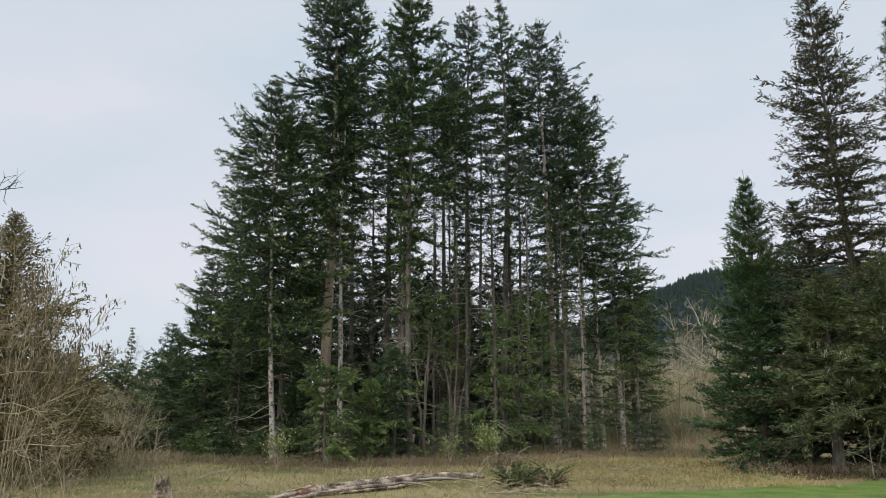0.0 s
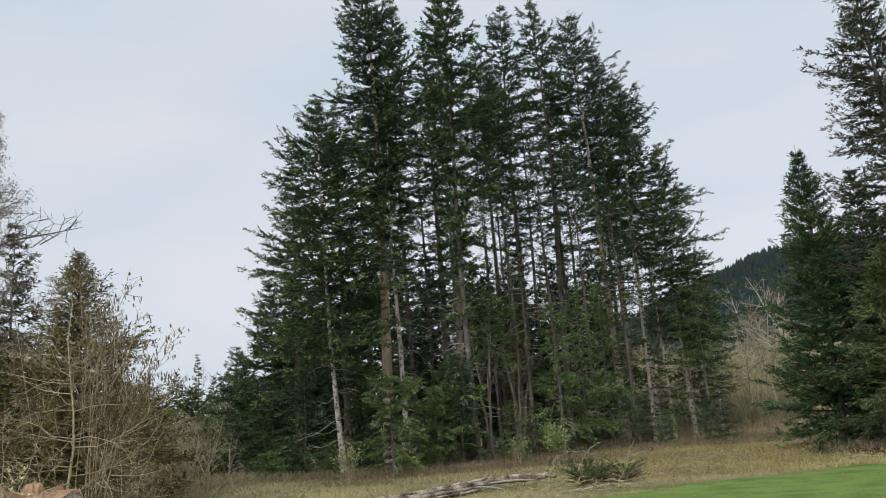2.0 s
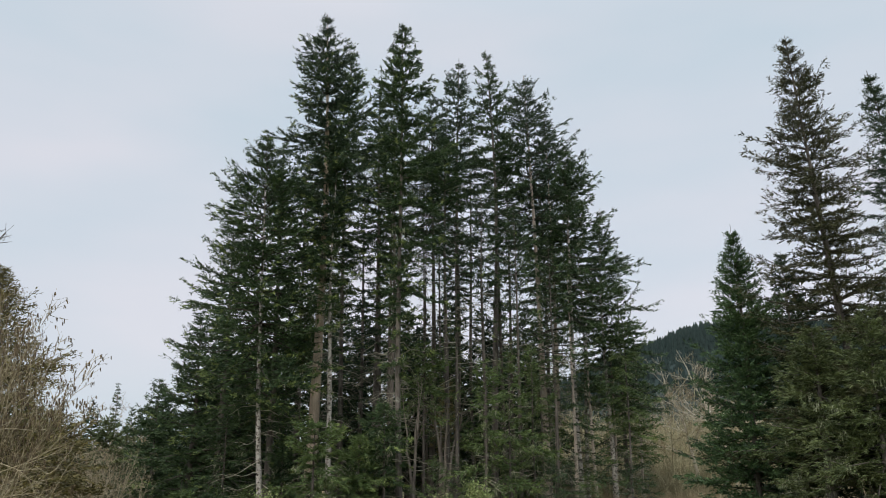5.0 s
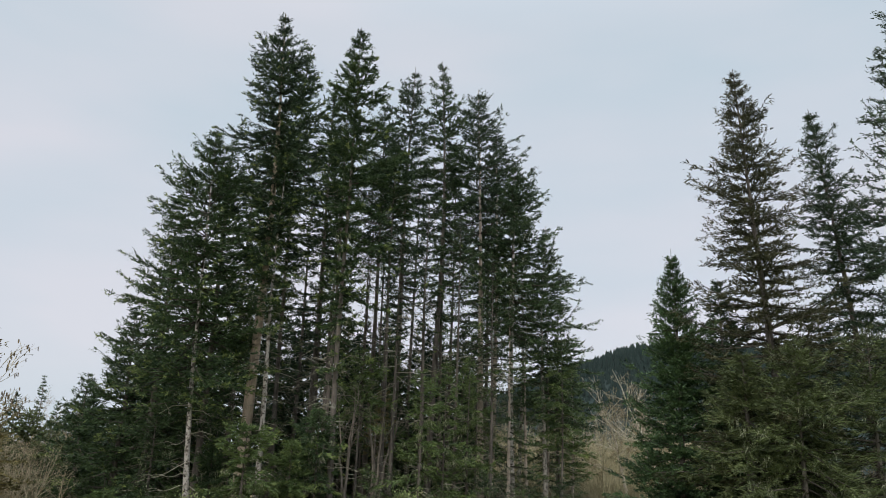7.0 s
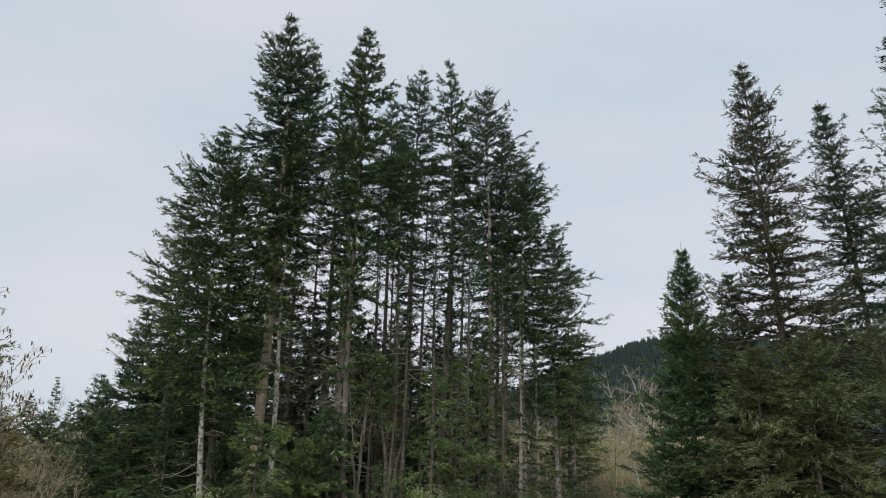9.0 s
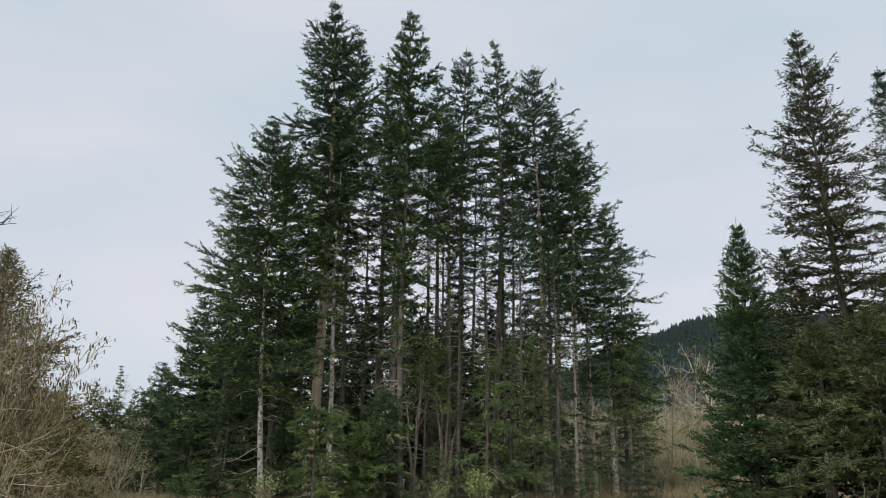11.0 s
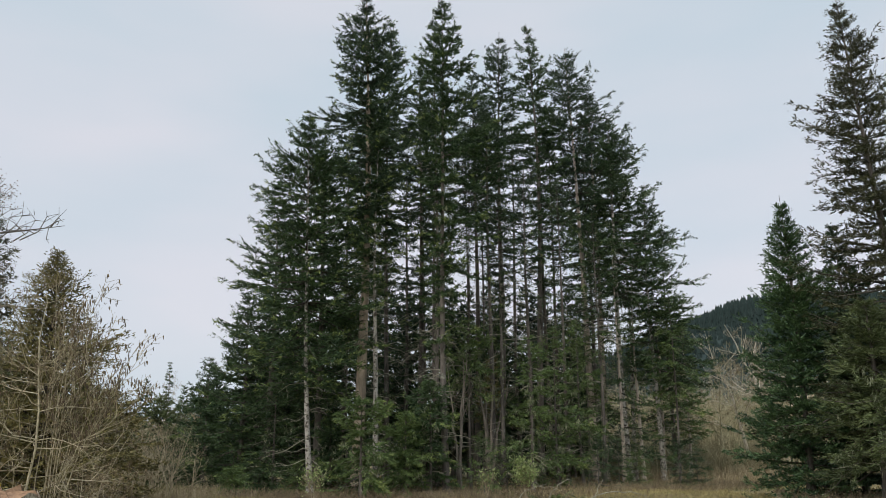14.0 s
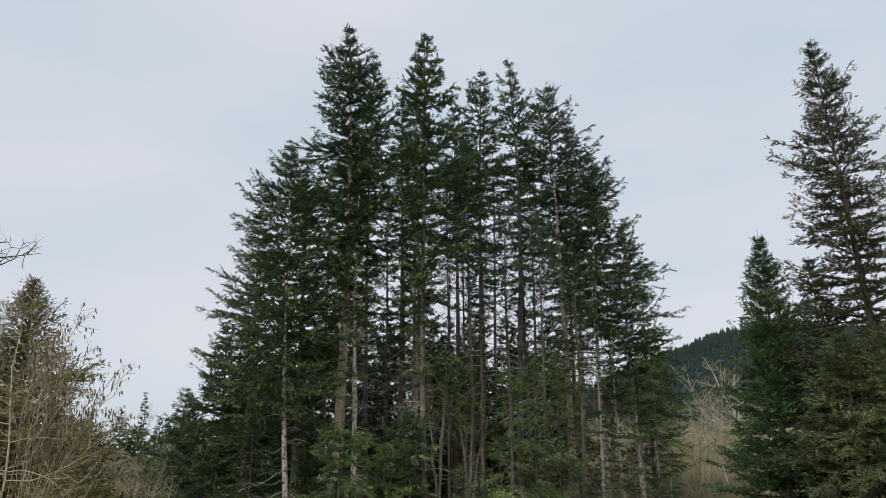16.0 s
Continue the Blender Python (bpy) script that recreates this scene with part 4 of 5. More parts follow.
bare_tree("hazel_bush", -8.20, 18.24, 1.4, 0.024, "low arching leafless hazel over dry grass", 719, TWIG_HAZEL, stems=5, fan=0.5, limbs=8, twigs=3, fine=2, spread=0.5, first=0.12, up=0.4, buds=2600, bud_mat=BUD_TAN, bud=0.028, bud_label="swelling tan buds", catkins=300, thick=0.0035, category="shrub")
# thicket at the far side of the meadow
THICKET = "brown and olive thicket across the meadow"
for k, (x, y, tall, reach, needles) in enumerate([(-17.79, 35.83, 4.92, 2.2, FIR_OLIVE), (-17.90, 39.10, 4.0, 1.6, FIR_OLIVE), (-16.02, 37.74, 3.2, 1.6, FIR_OLIVE), (-16.78, 42.83, 4.59, 2.4, FIR_OLIVE), (-17.23, 31.61, 5.48, 2.2, FIR_OLIVE), (-17.26, 29.30, 5.2, 2.0, FIR_OLIVE)]):
    conifer("fir_tree", x, y, tall, 0.2, reach, "young fir in a thicket across the meadow", 720 + k, 12000, 80, needles, BARK, 0.14, group=THICKET, full=0.05, stubs=0, spray=0.2, hang=0.3)
scrub = [bare_tree("scrub_bush", -13.98, 34.26, 3.0, 0.05, "leafless grey-brown bush in a thicket", 730 + k, TWIG_HAZEL, stems=4, fan=0.25, limbs=8, twigs=4, fine=2, spread=0.4, first=0.15, up=0.7, group=THICKET, category="shrub") for k in range(2)]
rng = np.random.default_rng(33)
for k in range(24):
    a, dd, f = rng.uniform(-29, -18.5), rng.uniform(30, 41), rng.uniform(0.6, 1.15)
    copy_thing(scrub[k % 2], pose(dd * math.sin(radians(a)), dd * math.cos(radians(a)), -0.05, 0, 0, rng.uniform(0, 360)) @ Matrix.Diagonal((f, f, f, 1)))
TREELINE = "distant trees along the meadow"
conifer("fir_tree", -30.44, 79.25, 10.33, 3.0, 1.3, "distant sparse fir above a brown thicket", 710, 3800, 60, FIR, BARK, 0.25, group=TREELINE, gap=0.4, stubs=0, spray=0.2)
far = [conifer("fir_tree", -33.53, 81.36, 8.78, 0.5, 1.9, "distant dark fir of the treeline", 711, 3000, 60, FIR_DARK, BARK, 0.25, group=TREELINE, full=0.1, stubs=0, spray=0.35), conifer("fir_tree", -31.47, 86.45, 8.46, 0.5, 1.8, "distant dark fir of the treeline", 712, 3000, 60, FIR, BARK, 0.25, group=TREELINE, full=0.1, stubs=0, spray=0.35)]
for k in range(16):
    a, dd, f = rng.uniform(-44, -16), rng.uniform(84, 120), rng.uniform(0.75, 1.15)
    copy_thing(far[k % 2], pose(dd * math.sin(radians(a)), dd * math.cos(radians(a)), 0, 0, 0, rng.uniform(0, 360)) @ Matrix.Diagonal((f, f, f, 1)))
for k in range(16):
    a, dd, f = rng.uniform(-32, -17), rng.uniform(46, 84), rng.uniform(0.5, 0.8)
    copy_thing(kinds[k % 4], pose(dd * math.sin(radians(a)), dd * math.cos(radians(a)), -0.05, 0, 0, rng.uniform(0, 360)) @ Matrix.Diagonal((f, f, f, 1)))

# ---- meadow: log, stumps, brush, ferns ----
def lumpy(lines, sides, seed, amount, grain=None):
    """Tubes with an uneven skin; grain: a direction along which the ridges run."""
    V, F = tubes(lines, sides)
    r = np.random.default_rng(seed)
    Q = V - 0.82 * (V @ np.array(grain))[:, None] * np.array(grain) if grain else V
    V = V + np.array([noise.noise_vector(Vector(v) * 5.0) * 0.55 + noise.noise_vector(Vector(v) * 17.0) * 0.6 for v in Q]) * amount + r.normal(0, amount * 0.1, V.shape)
    return V, F


log = empty("fallen_log", -3.6, 18.1, 0.0, "long fallen log with peeling grey bark and split ends", "log")
LOG_WAY = np.array([[0.1, -1.2, 0.07], [0.55, -0.4, 0.1], [0.95, 0.45, 0.12], [1.85, 1.35, 0.14], [2.4, 2.2, 0.16], [2.97, 3.05, 0.17], [3.9, 3.8, 0.16], [4.7, 4.43, 0.12]])


def log_line(a, b, n, off=(0, 0, 0)):
    k = np.linspace(a, b, n)
    return np.stack([np.interp(k, np.arange(8), LOG_WAY[:, j]) + off[j] for j in range(3)], -1)


V, F = lumpy([(log_line(0, 7, 190), np.interp(np.linspace(0, 7, 190), np.arange(8), [0.06, 0.085, 0.1, 0.11, 0.105, 0.095, 0.075, 0.04]))], 18, 41, 0.075, (0.65, 0.76, 0.0))
mesh_ob("log_body", V, F, LOGWOOD, log)
# slabs split from its flank, and slivers of bark along the top
for k, (a, b, off, r) in enumerate([(0.3, 2.9, (0.1, -0.12, -0.06), 0.045), (1.6, 4.4, (0.12, -0.13, -0.03), 0.05), (2.2, 5.2, (0.17, -0.2, -0.09), 0.035), (0.6, 3.2, (-0.02, -0.04, 0.09), 0.032), (2.8, 5.4, (0.0, -0.05, 0.085), 0.03)]):
    rr = r * np.sin(np.linspace(0.25, 2.95, 60)) ** 0.5
    V, F = lumpy([(log_line(a, b, 60, off), rr)], 7, 44 + k, 0.05, (0.65, 0.76, 0.0))
    mesh_ob("split_slab", V, F, LOGWOOD, log)
for k, (a, b, r) in enumerate([((3.3, 2.7, 0.14), (4.7, 3.0, 0.1), 0.03), ((3.6, 2.95, 0.16), (4.95, 3.05, 0.03), 0.028), ((2.6, 2.0, 0.12), (3.7, 2.05, 0.03), 0.03), ((4.0, 3.4, 0.2), (4.3, 3.5, 0.42), 0.02), ((0.9, 0.5, 0.08), (2.1, 0.7, 0.03), 0.025)]):
    a, b = np.array(a) + [-0.35, 0.25, 0], np.array(b) + [-0.35, 0.25, 0]
    mid = (a + b) / 2 + [0.04, -0.09, 0.05]
    V, F = lumpy([(np.array([a, (a + mid) / 2, mid, (mid + b) / 2, b]), np.array([1, 0.95, 0.8, 0.6, 0.3]) * r)], 7, 50 + k, 0.02)
    mesh_ob("broken_branch", V, F, TWIG_DEAD, log, smooth=True)


def stump(name, x, y, tall, wide, label, seed, top_mat, jag, lean=(0, 0)):
    ob = empty(name, x, y, 0.0, label, "stump")
    r = np.random.default_rng(seed)
    n, m = 40, 14
    V, F = [], []
    for j in range(m):
        u = j / (m - 1)
        for i in range(n):
            a = 6.2832 * i / n
            rad = wide / 2 * (1 + 0.9 * (1 - u) ** 2 + 0.10 * noise.noise(Vector((math.cos(a) * 2, math.sin(a) * 2, u * 2 + seed))) + 0.05 * math.sin(a * 9 + seed) + 0.05 * noise.noise(Vector((math.cos(a) * 6, math.sin(a) * 6, u * 7 + seed))))
            V.append((rad * math.cos(a) + lean[0] * u, rad * math.sin(a) + lean[1] * u, tall * u + (jag * (noise.noise(Vector((math.cos(a) * 2.5, math.sin(a) * 2.5, seed * 3.0))) + 0.45 * r.uniform(-1, 1)) if j == m - 1 else 0) - 0.02))
    for j in range(m - 1):
        for i in range(n):
            F.append((j * n + i, j * n + (i + 1) % n, (j + 1) * n + (i + 1) % n, (j + 1) * n + i))
    mesh_ob("bark", V, F, LOGWOOD, ob)
    top, TF = [], []
    for i in range(n):
        q = V[(m - 1) * n + i]
        top.append((lean[0] + (q[0] - lean[0]) * 0.97, lean[1] + (q[1] - lean[1]) * 0.97, q[2] - 0.012))
    for i in range(n):
        q = V[(m - 1) * n + i]
        top.append((lean[0] + (q[0] - lean[0]) * 0.5, lean[1] + (q[1] - lean[1]) * 0.5, tall - 0.03 + r.uniform(-1, 1) * jag * 0.25))
    top.append((lean[0], lean[1], tall - 0.05))
    for i in range(n):
        k = (i + 1) % n
        TF += [(i, k, n + k, n + i), (n + i, n + k, 2 * n)]
    mesh_ob("cut_face", top, TF, top_mat, ob, "split wood of the stump's top")
    return ob


stump("tree_stump", -4.87, 14.72, 0.52, 0.3, "weathered jagged stump leaning in the meadow grass", 3, LOGWOOD, 0.3, (-0.06, 0.02))
stump("cut_stump", -6.62, 11.19, 1.17, 1.1, "large cut stump with an orange-brown sawn top", 5, CUTWOOD, 0.22)


def fern(name, x, y, size, seed, fronds=64, dead=0.42):
    r = np.random.default_rng(seed)
    ob = empty(name, x, y, float(ground_z(np.array(x), np.array(y))), "dense dark green sword fern clump beside the fallen log", "fern", "fern clumps")
    stems, P, D, W, old = [], [], [], [], []
    for k in range(fronds):
        a, ln, up = r.uniform(0, 6.283), size * r.uniform(0.6, 1.05), r.uniform(0.2, 1.35)
        s = np.linspace(0, 1, 12)
        h = ln * 0.8 * s
        z = ln * up * (s - 0.42 * s ** 2.4) + 0.03
        pp = np.stack([math.cos(a) * h, math.sin(a) * h, z], -1)
        stems.append((pp[::2], np.linspace(0.008, 0.002, 6)))
        side = np.array([-math.sin(a), math.cos(a), 0])
        for t in np.linspace(0.1, 0.99, 26):
            q = np.array([np.interp(t, s, pp[:, j]) for j in range(3)])
            for sg in (-1, 1):
                P.append(q)
                D.append(sg * side + np.array([math.cos(a), math.sin(a), -0.3]) * 0.35 + r.normal(0, 0.12, 3))
                W.append(0.065 * ln * math.sin(0.3 + 2.5 * t) + 0.015)
                old.append(up < dead)
    V, F = tubes(stems, 3)
    mesh_ob("stalk", V, F, TWIG_DEAD, ob)["kind"] = "stuff"
    W = np.array(W)
    V, F = sprays(r, np.array(P), unit(np.array(D)), W, W * 0.5)
    old, V = np.array(old), V.reshape(-1, 3, 3)
    mesh_ob("frond", V[~old].reshape(-1, 3), np.arange(3 * int((~old).sum())).reshape(-1, 3), FERN, ob)["kind"] = "stuff"
    mesh_ob("dead_frond", V[old].reshape(-1, 3), np.arange(3 * int(old.sum())).reshape(-1, 3), LITTER, ob, "withered brown fronds")["kind"] = "stuff"
    return ob


fern("sword_fern", 1.7, 20.5, 0.85, 61)
fern("sword_fern", 2.7, 20.8, 0.78, 62, 60, 0.8)
fern("sword_fern", 2.15, 21.3, 0.7, 63)


def slash(name, cx, cy, rx, ry, count, label, seed):
    """A heap of thin broken twigs lying every way."""
    r = np.random.default_rng(seed)
    lines = []
    for _ in range(count):
        x, y = cx + r.normal(0, rx), cy + r.normal(0, ry)
        a, ln, up = r.uniform(0, 6.283), r.uniform(0.15, 0.6), r.normal(0.08, 0.22)
        z0 = 0.02 + abs(r.normal(0, 0.09))
        p0 = np.array([x, y, z0])
        p2 = p0 + np.array([math.cos(a), math.sin(a), up]) * ln
        p2[2] = max(p2[2], 0.02)
        p1 = (p0 + p2) / 2 + r.normal(0, 0.05, 3)
        p1[2] = max(p1[2], 0.02)
        w = r.uniform(0.004, 0.012)
        lines.append((np.array([p0, p1, p2]), np.array([w, w * 0.8, w * 0.3])))
    V, F = tubes(lines, 4)
    return tagged(mesh_ob(name, V, F, BRUSH), label, "twigs", kind="stuff")


slash("twig_heap", 1.8, 19.0, 0.8, 0.35, 80, "heap of broken grey twigs beside the ferns", 64)
slash("twig_heap", 4.6, 21.6, 0.9, 0.5, 60, "pale broken twigs strewn over dry grass", 65)
slash("twig_heap", -4.6, 18.4, 0.8, 0.3, 28, "broken twigs at the thin end of the log", 66)


def stick(name, pts, r, label, mat=TWIG_DEAD):
    pts = np.array(pts, float)
    k = np.linspace(0, len(pts) - 1, 14)
    fine = np.stack([np.interp(k, np.arange(len(pts)), pts[:, j]) for j in range(3)], -1)
    for _ in range(1):
        fine[1:-1] = (fine[:-2] + 2 * fine[1:-1] + fine[2:]) / 4
    fine[1:-1] += np.random.default_rng(len(label) + int(abs(pts[0, 0]) * 100)).normal(0, 0.014, (12, 3))
    V, F = tubes([(fine, np.linspace(r, r * 0.4, 14) * 0.75)], 6)
    return tagged(mesh_ob(name, V, F, mat, smooth=True), label, "branch", "dead branches by the log")


STICK = "bare grey dead branch arching over the ferns"
stick("dead_branch", [(0.75, 19.6, 0.0), (0.85, 19.8, 0.45), (1.0, 19.9, 0.72), (1.5, 20.1, 0.85), (2.0, 20.2, 0.7)], 0.016, STICK)
stick("dead_branch", [(1.5, 20.0, 0.35), (1.75, 20.1, 0.75), (2.1, 20.2, 1.0), (2.15, 20.2, 0.98)], 0.016, STICK)
stick("dead_branch", [(2.4, 20.6, 0.4), (2.8, 20.8, 0.55), (3.4, 21.0, 0.66), (3.9, 21.2, 0.62), (4.3, 21.3, 0.4), (4.5, 21.4, 0.0)], 0.02, STICK)
stick("dead_branch", [(2.7, 20.6, 0.0), (2.8, 20.65, 0.6), (3.0, 20.7, 0.95)], 0.02, "upright broken grey branch among the ferns")
stick("dead_branch", [(4.2, 21.2, 0.4), (4.7, 21.2, 0.35), (5.5, 21.4, 0.45), (6.0, 21.5, 0.3), (6.2, 21.5, 0.0)], 0.016, STICK)
stick("dead_branch", [(1.3, 18.8, 0.03), (2.0, 19.0, 0.06), (2.9, 19.2, 0.04)], 0.035, "short broken pole lying in the grass")
stick("dead_branch", [(1.0, 18.5, 0.03), (1.5, 18.55, 0.05), (2.2, 18.5, 0.03)], 0.03, "short broken pole lying in the grass")
stick("dead_branch", [(8.6, 22.4, 0.05), (9.0, 22.5, 0.08), (9.5, 22.3, 0.05)], 0.03, "short pale piece of wood on dry grass")
stick("dead_branch", [(-6.6, 22.0, 0.02), (-6.2, 22.2, 0.2), (-5.5, 22.6, 0.35)], 0.02, "pale dead branch lying in meadow grass")
stick("dead_branch", [(-7.0, 22.0, 0.02), (-6.9, 22.1, 0.3), (-6.7, 22.2, 0.5)], 0.018, "pale dead branch lying in meadow grass")


def brush(name, count, place, length, width, mat, label, seed, lie=0.3, kind_word="brush"):
    r = np.random.default_rng(seed)
    x, y = place(r, count)
    n = len(x)
    p = np.stack([x, y, ground_z(x, y) - 0.02], -1)
    d = unit(np.stack([r.normal(0, lie, n), r.normal(0, lie, n), np.ones(n)], -1))
    ln = r.uniform(0.4, 1.0, n) * length
    V, F = sprays(r, p, d, ln, np.full(n, width))
    V2, F2 = sprays(r, p + d * (ln * r.uniform(0.3, 0.9, n))[:, None], unit(d + r.normal(0, 0.6, (n, 3))), ln * 0.4, np.full(n, width))
    return tagged(mesh_ob(name, np.concatenate([V, V2]), np.concatenate([F, F2 + len(V)]), mat), label, kind_word, kind="stuff")


def band(x0, x1, y0, y1):
    return lambda r, n: (r.uniform(x0, x1, n), r.uniform(y0, y1, n))


brush("undergrowth", 21000, lambda r, n: (lambda x, q: (x, 28.6 + 0.55 * np.maximum(0, x + 1) + q * 11))(r.uniform(-9, 13, n), r.uniform(0, 1, n) ** 1.4), 0.4, 0.016, LITTER, "brown leafless undergrowth beneath the tall firs", 71, 0.45)
brush("undergrowth", 6000, band(-28, -8, 27, 46), 0.45, 0.022, BRUSH, "brown leafless undergrowth beside the low firs", 72)
brush("undergrowth", 9000, band(8, 28, 40, 62), 0.9, 0.022, BRUSH, "reddish-brown leafless brush between grove and clump", 73)
brush("undergrowth", 9000, lambda r, n: (lambda a, d: (d * np.sin(a), d * np.cos(a)))(np.radians(r.uniform(19, 40, n)), r.uniform(26.5, 33, n)), 0.42, 0.018, LITTER, "dead brown brush beneath the clump of firs", 74)
brush("undergrowth", 14000, lambda r, n: (lambda a, d: (d * np.sin(a), d * np.cos(a)))(np.radians(r.uniform(6, 25, n)), r.uniform(50, 72, n)), 2.4, 0.03, TWIG_TAN, "tall tan leafless brush of the thicket", 77, 0.25)
brush("far_thicket", 15000, lambda r, n: (lambda a, d: (d * np.sin(a), d * np.cos(a)))(np.radians(r.uniform(4, 27, n)), r.uniform(74, 96, n)), 7.5, 0.055, TWIG_TAN, "dense leafless tan saplings of the far thicket", 78, 0.12, "thicket")
brush("far_thicket", 9000, lambda r, n: (lambda a, d: (d * np.sin(a), d * np.cos(a)))(np.radians(r.uniform(-33, -17, n)), r.uniform(62, 80, n)), 4.6, 0.05, BRUSH, "dense brown leafless scrub across the meadow", 79, 0.15, "thicket")
brush("undergrowth", 5000, lambda r, n: (lambda a, d: (d * np.sin(a), d * np.cos(a)))(np.radians(r.uniform(27, 42, n)), r.uniform(33, 42, n)), 3.4, 0.03, BRUSH, "tall brown leafless brush behind the clump of firs", 88, 0.25)
# short flat flakes, darker brown than LITTER, only beneath the clump
brush("leaf_litter", 16000, band(9.6, 20, 22.7, 28.8), 0.13, 0.055, DARK_SCATTER, "dark brown flakes on the ground beneath the clump of firs", 89, 0.9, "litter")
brush("bramble", 9000, band(-22, -8, 31, 42), 0.34, 0.03, GRASS_GREEN, "low olive-green bramble at the foot of the low firs", 90, 0.8, "bramble")
brush("leaf_litter", 7000, band(-7, 13, 25, 31), 0.2, 0.018, LITTER, "brown withered stems among meadow grass", 80, 0.8, "litter")
brush("tussock", 8000, band(3, 9.8, 20.5, 34), 0.28, 0.02, GRASS_DRY, "flattened straw-coloured tussocks on the bank", 75, 1.1, "grass")
brush("bramble", 3500, band(-17, -9, 23, 31), 0.8, 0.014, BRUSH, "tangled brown bramble stems in the meadow", 76, 0.9, "bramble")


def leafy_shrub(name, x, y, tall, label, seed, buds, stems=7, mat=TWIG_BARE, bud=0.065, bud_mat=None):
    return bare_tree(name, x, y, tall, 0.025, label, seed, mat, stems=stems, fan=0.22, limbs=7, twigs=3, fine=2, spread=0.3, first=0.25, up=1.4, buds=buds, bud=bud, bud_mat=bud_mat, category="shrub")


leafy_shrub("leafing_shrub", -5.09, 25.50, 1.15, "small shrub with fresh yellow-green leaves", 81, 380, bud=0.065)
leafy_shrub("leafing_shrub", 1.60, 29.46, 1.25, "rounded shrub with pale green spring leaves", 82, 1500, 9, bud=0.07)
leafy_shrub("leafing_shrub", 0.26, 30.00, 1.0, "small upright shrub with fresh green leaves", 83, 260, 5, bud=0.065)
leafy_shrub("leafing_shrub", -5.53, 8.33, 1.3, "near shrub with thick yellow-green buds", 84, 1500, 5, bud=0.036, bud_mat=BUD_PALE)
conifer("fir_sapling", -9.43, 31.62, 1.0, 0.1, 1.0, "low spreading dark green evergreen bush", 85, 5000, 50, FIR_BRIGHT, BARK, 0.08, full=0.05, stubs=0)
conifer("fir_sapling", -8.74, 32.86, 0.8, 0.1, 0.8, "low spreading dark green evergreen bush", 86, 4000, 50, FIR, BARK, 0.08, full=0.05, stubs=0)
bare_tree("sapling", 11.70, 22.77, 1.5, 0.035, "thin bare sapling at the lawn edge", 87, TWIG_BARE, limbs=6, twigs=2, fine=1, spread=0.3)

# ---- the power pole and its guy wire ----
pole_at = Vector((-12.71, 17.96, 0.0))
pole = empty("utility_pole", *pole_at, "weathered wooden utility pole with a grey transformer", "utility pole")
pole.rotation_euler = (radians(-0.66), radians(0.94), 0)
V, F = lumpy([(np.stack([np.zeros(14), np.zeros(14), np.linspace(-0.3, 10.95, 14)], -1), np.linspace(0.125, 0.092, 14))], 14, 91, 0.006)
shaft = mesh_ob("shaft", V, F, POLEWOOD, pole, smooth=True)
bm = bmesh.new()
bmesh.ops.create_cone(bm, cap_ends=True, segments=14, radius1=0.094, radius2=0.075, depth=0.05, matrix=pose(0, 0, 10.96))
part("pole_cap", bm, POLEWOOD, pole)


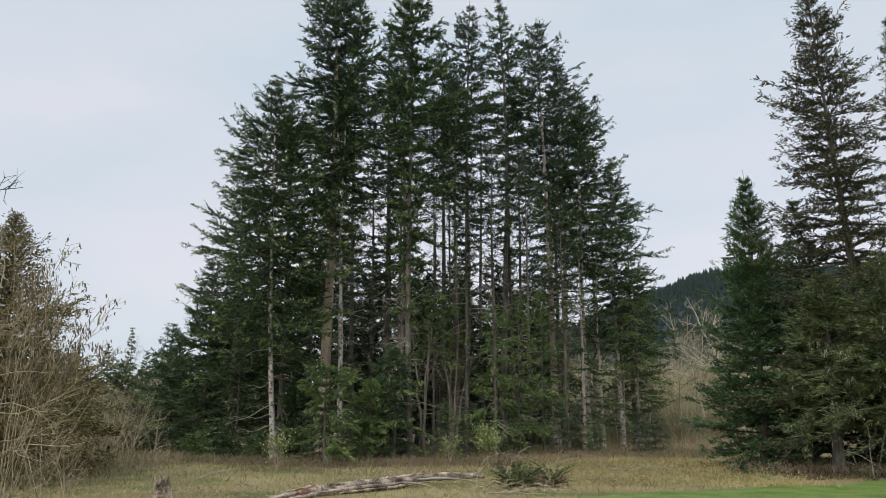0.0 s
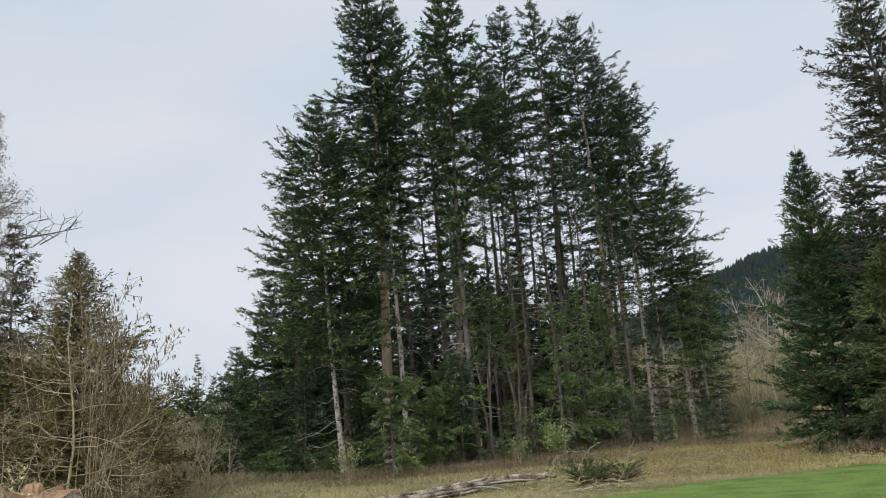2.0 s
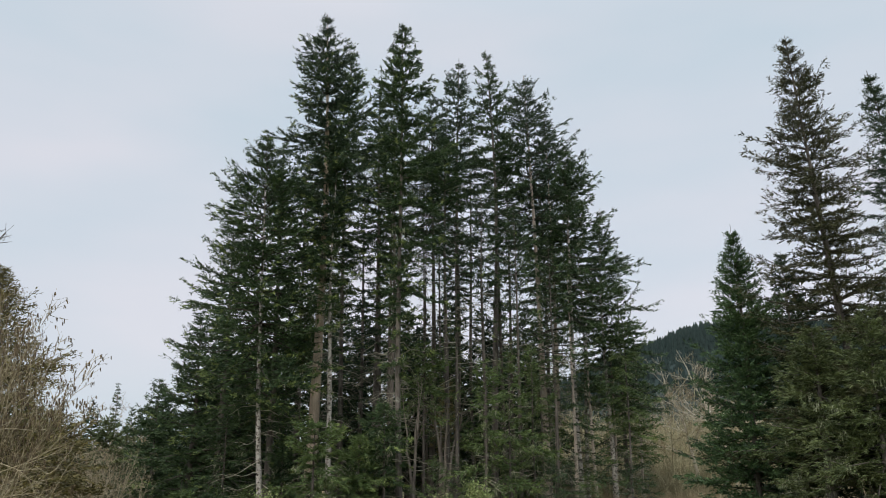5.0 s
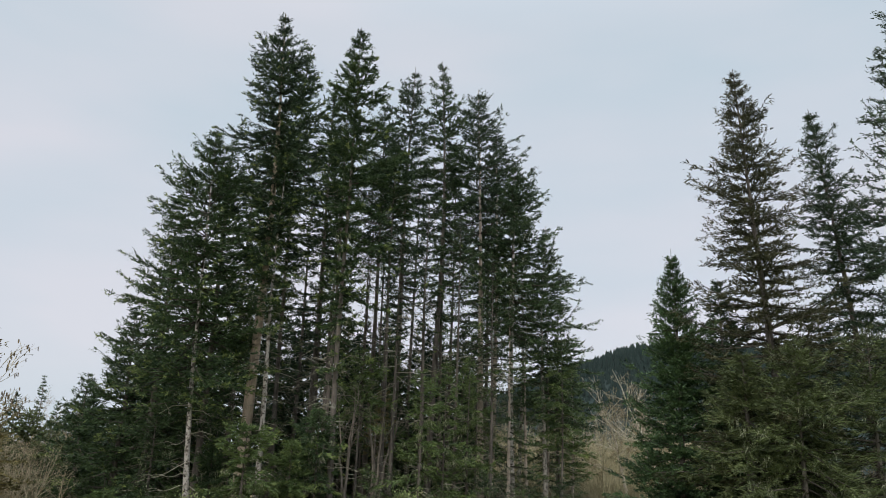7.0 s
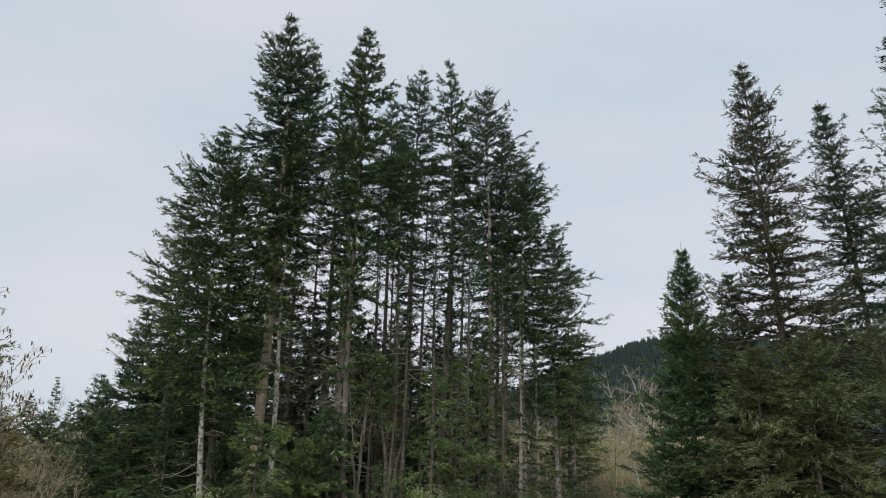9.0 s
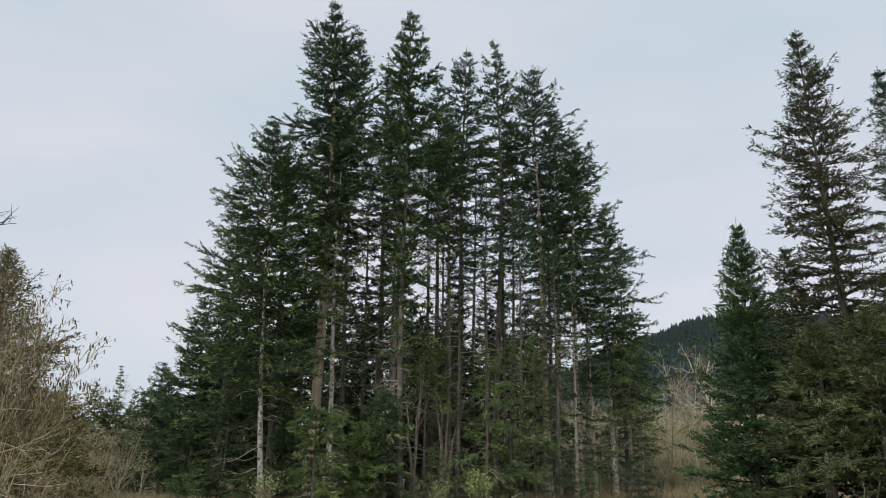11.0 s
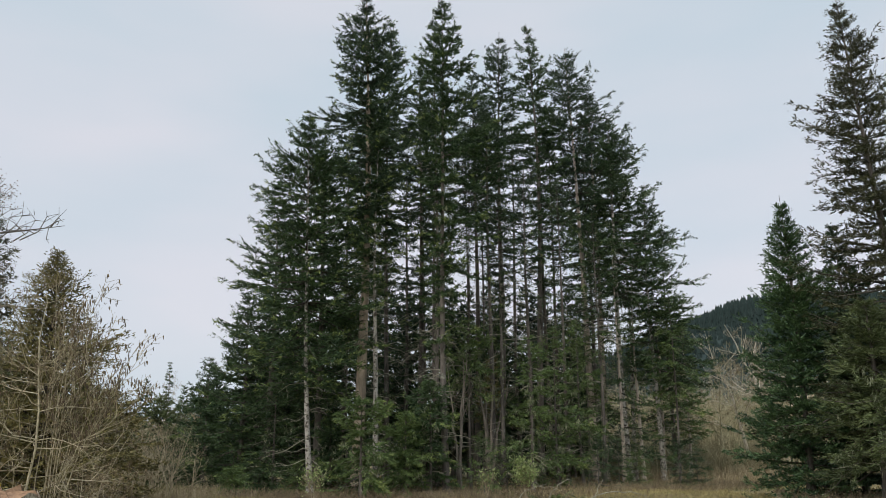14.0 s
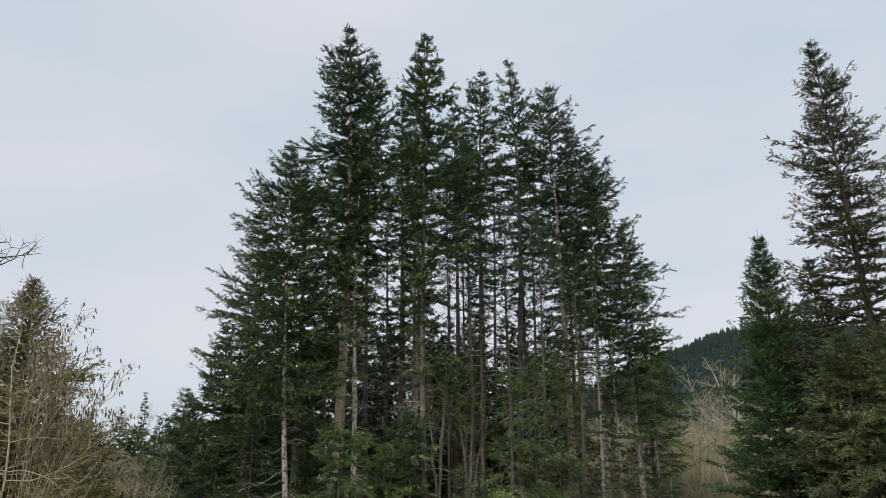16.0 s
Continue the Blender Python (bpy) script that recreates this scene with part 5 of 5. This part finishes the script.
def drum(x, y, z):
    bm = bmesh.new()
    ring = [(0.0, 0.0), (0.17, 0.0), (0.2, 0.05), (0.2, 0.62), (0.215, 0.64), (0.215, 0.68), (0.15, 0.74), (0.0, 0.76)]
    rows_ = [[bm.verts.new((x + r * math.cos(a), y + r * math.sin(a), z + h)) for a in [6.2832 * i / 24 for i in range(24)]] for r, h in ring[1:-1]]
    for p, q in zip(rows_, rows_[1:]):
        for i in range(24):
            bm.faces.new((p[i], p[(i + 1) % 24], q[(i + 1) % 24], q[i]))
    bm.faces.new(rows_[0][::-1])
    bm.faces.new(rows_[-1])
    return bm


tank = part("transformer", drum(-0.03, -0.3, 8.95), STEEL, pole, "grey painted steel transformer can", smooth=False)
for k, (dx, dy) in enumerate([(-0.4, -0.02), (-0.26, -0.14)]):
    V, F = tubes([(np.array([[-0.03 + dx * 0.2, -0.3 + dy * 0.2, 9.68], [-0.03 + dx * 0.2, -0.3 + dy * 0.2, 9.74], [-0.03 + dx * 0.2, -0.3 + dy * 0.2, 9.88], [-0.03 + dx * 0.2, -0.3 + dy * 0.2, 9.92]]), np.array([0.045, 0.03, 0.045, 0.01]))], 10)
    mesh_ob("bushing", V, F, STEEL, tank, smooth=True)
for h in (10.75, 10.3):
    V, F = tubes([(np.array([[-0.28, 0, h], [0, 0, h], [0.26, 0, h]]), np.array([0.012, 0.012, 0.012]))], 6)
    mesh_ob("bolt", V, F, STEEL, pole)
V, F = tubes([(np.array([[0.13, 0, 10.3], [0.13, 0, 10.36], [0.13, 0, 10.44]]), np.array([0.05, 0.06, 0.03]))], 10)
mesh_ob("insulator", V, F, STEEL, pole, smooth=True)
V, F = tubes([(np.array([[-0.1, 0, 10.2], [-8, -1.5, 9.9], [-16, -3, 10.0], [-30, -6, 11.0]]), np.array([0.014] * 4))], 5)
mesh_ob("power_cable", V, F, WIRE, pole)
foot = Vector((-7.21, 12.69, 0.0))
guy = empty("guy_wire", *foot, "taut steel guy wire with a yellow guard", "guy wire")
up = pole_at + Vector((0.27, 0.11, 10.3)) - foot
V, F = tubes([(np.array([(0, 0, 0), tuple(up * 0.5), tuple(up)]), np.array([0.007] * 3))], 5)
mesh_ob("wire", V, F, POLEWOOD, guy)
YELLOW = material("yellow_plastic", (0.45, 0.32, 0.03), (0.6, 0.45, 0.06), scale=3, fine=5, rough=0.5)
V, F = tubes([(np.array([tuple(up * 0.02), tuple(up * 0.06), tuple(up * 0.115)]), np.array([0.035, 0.035, 0.035]))], 8)
mesh_ob("guard", V, F, YELLOW, guy, "yellow plastic wire guard")
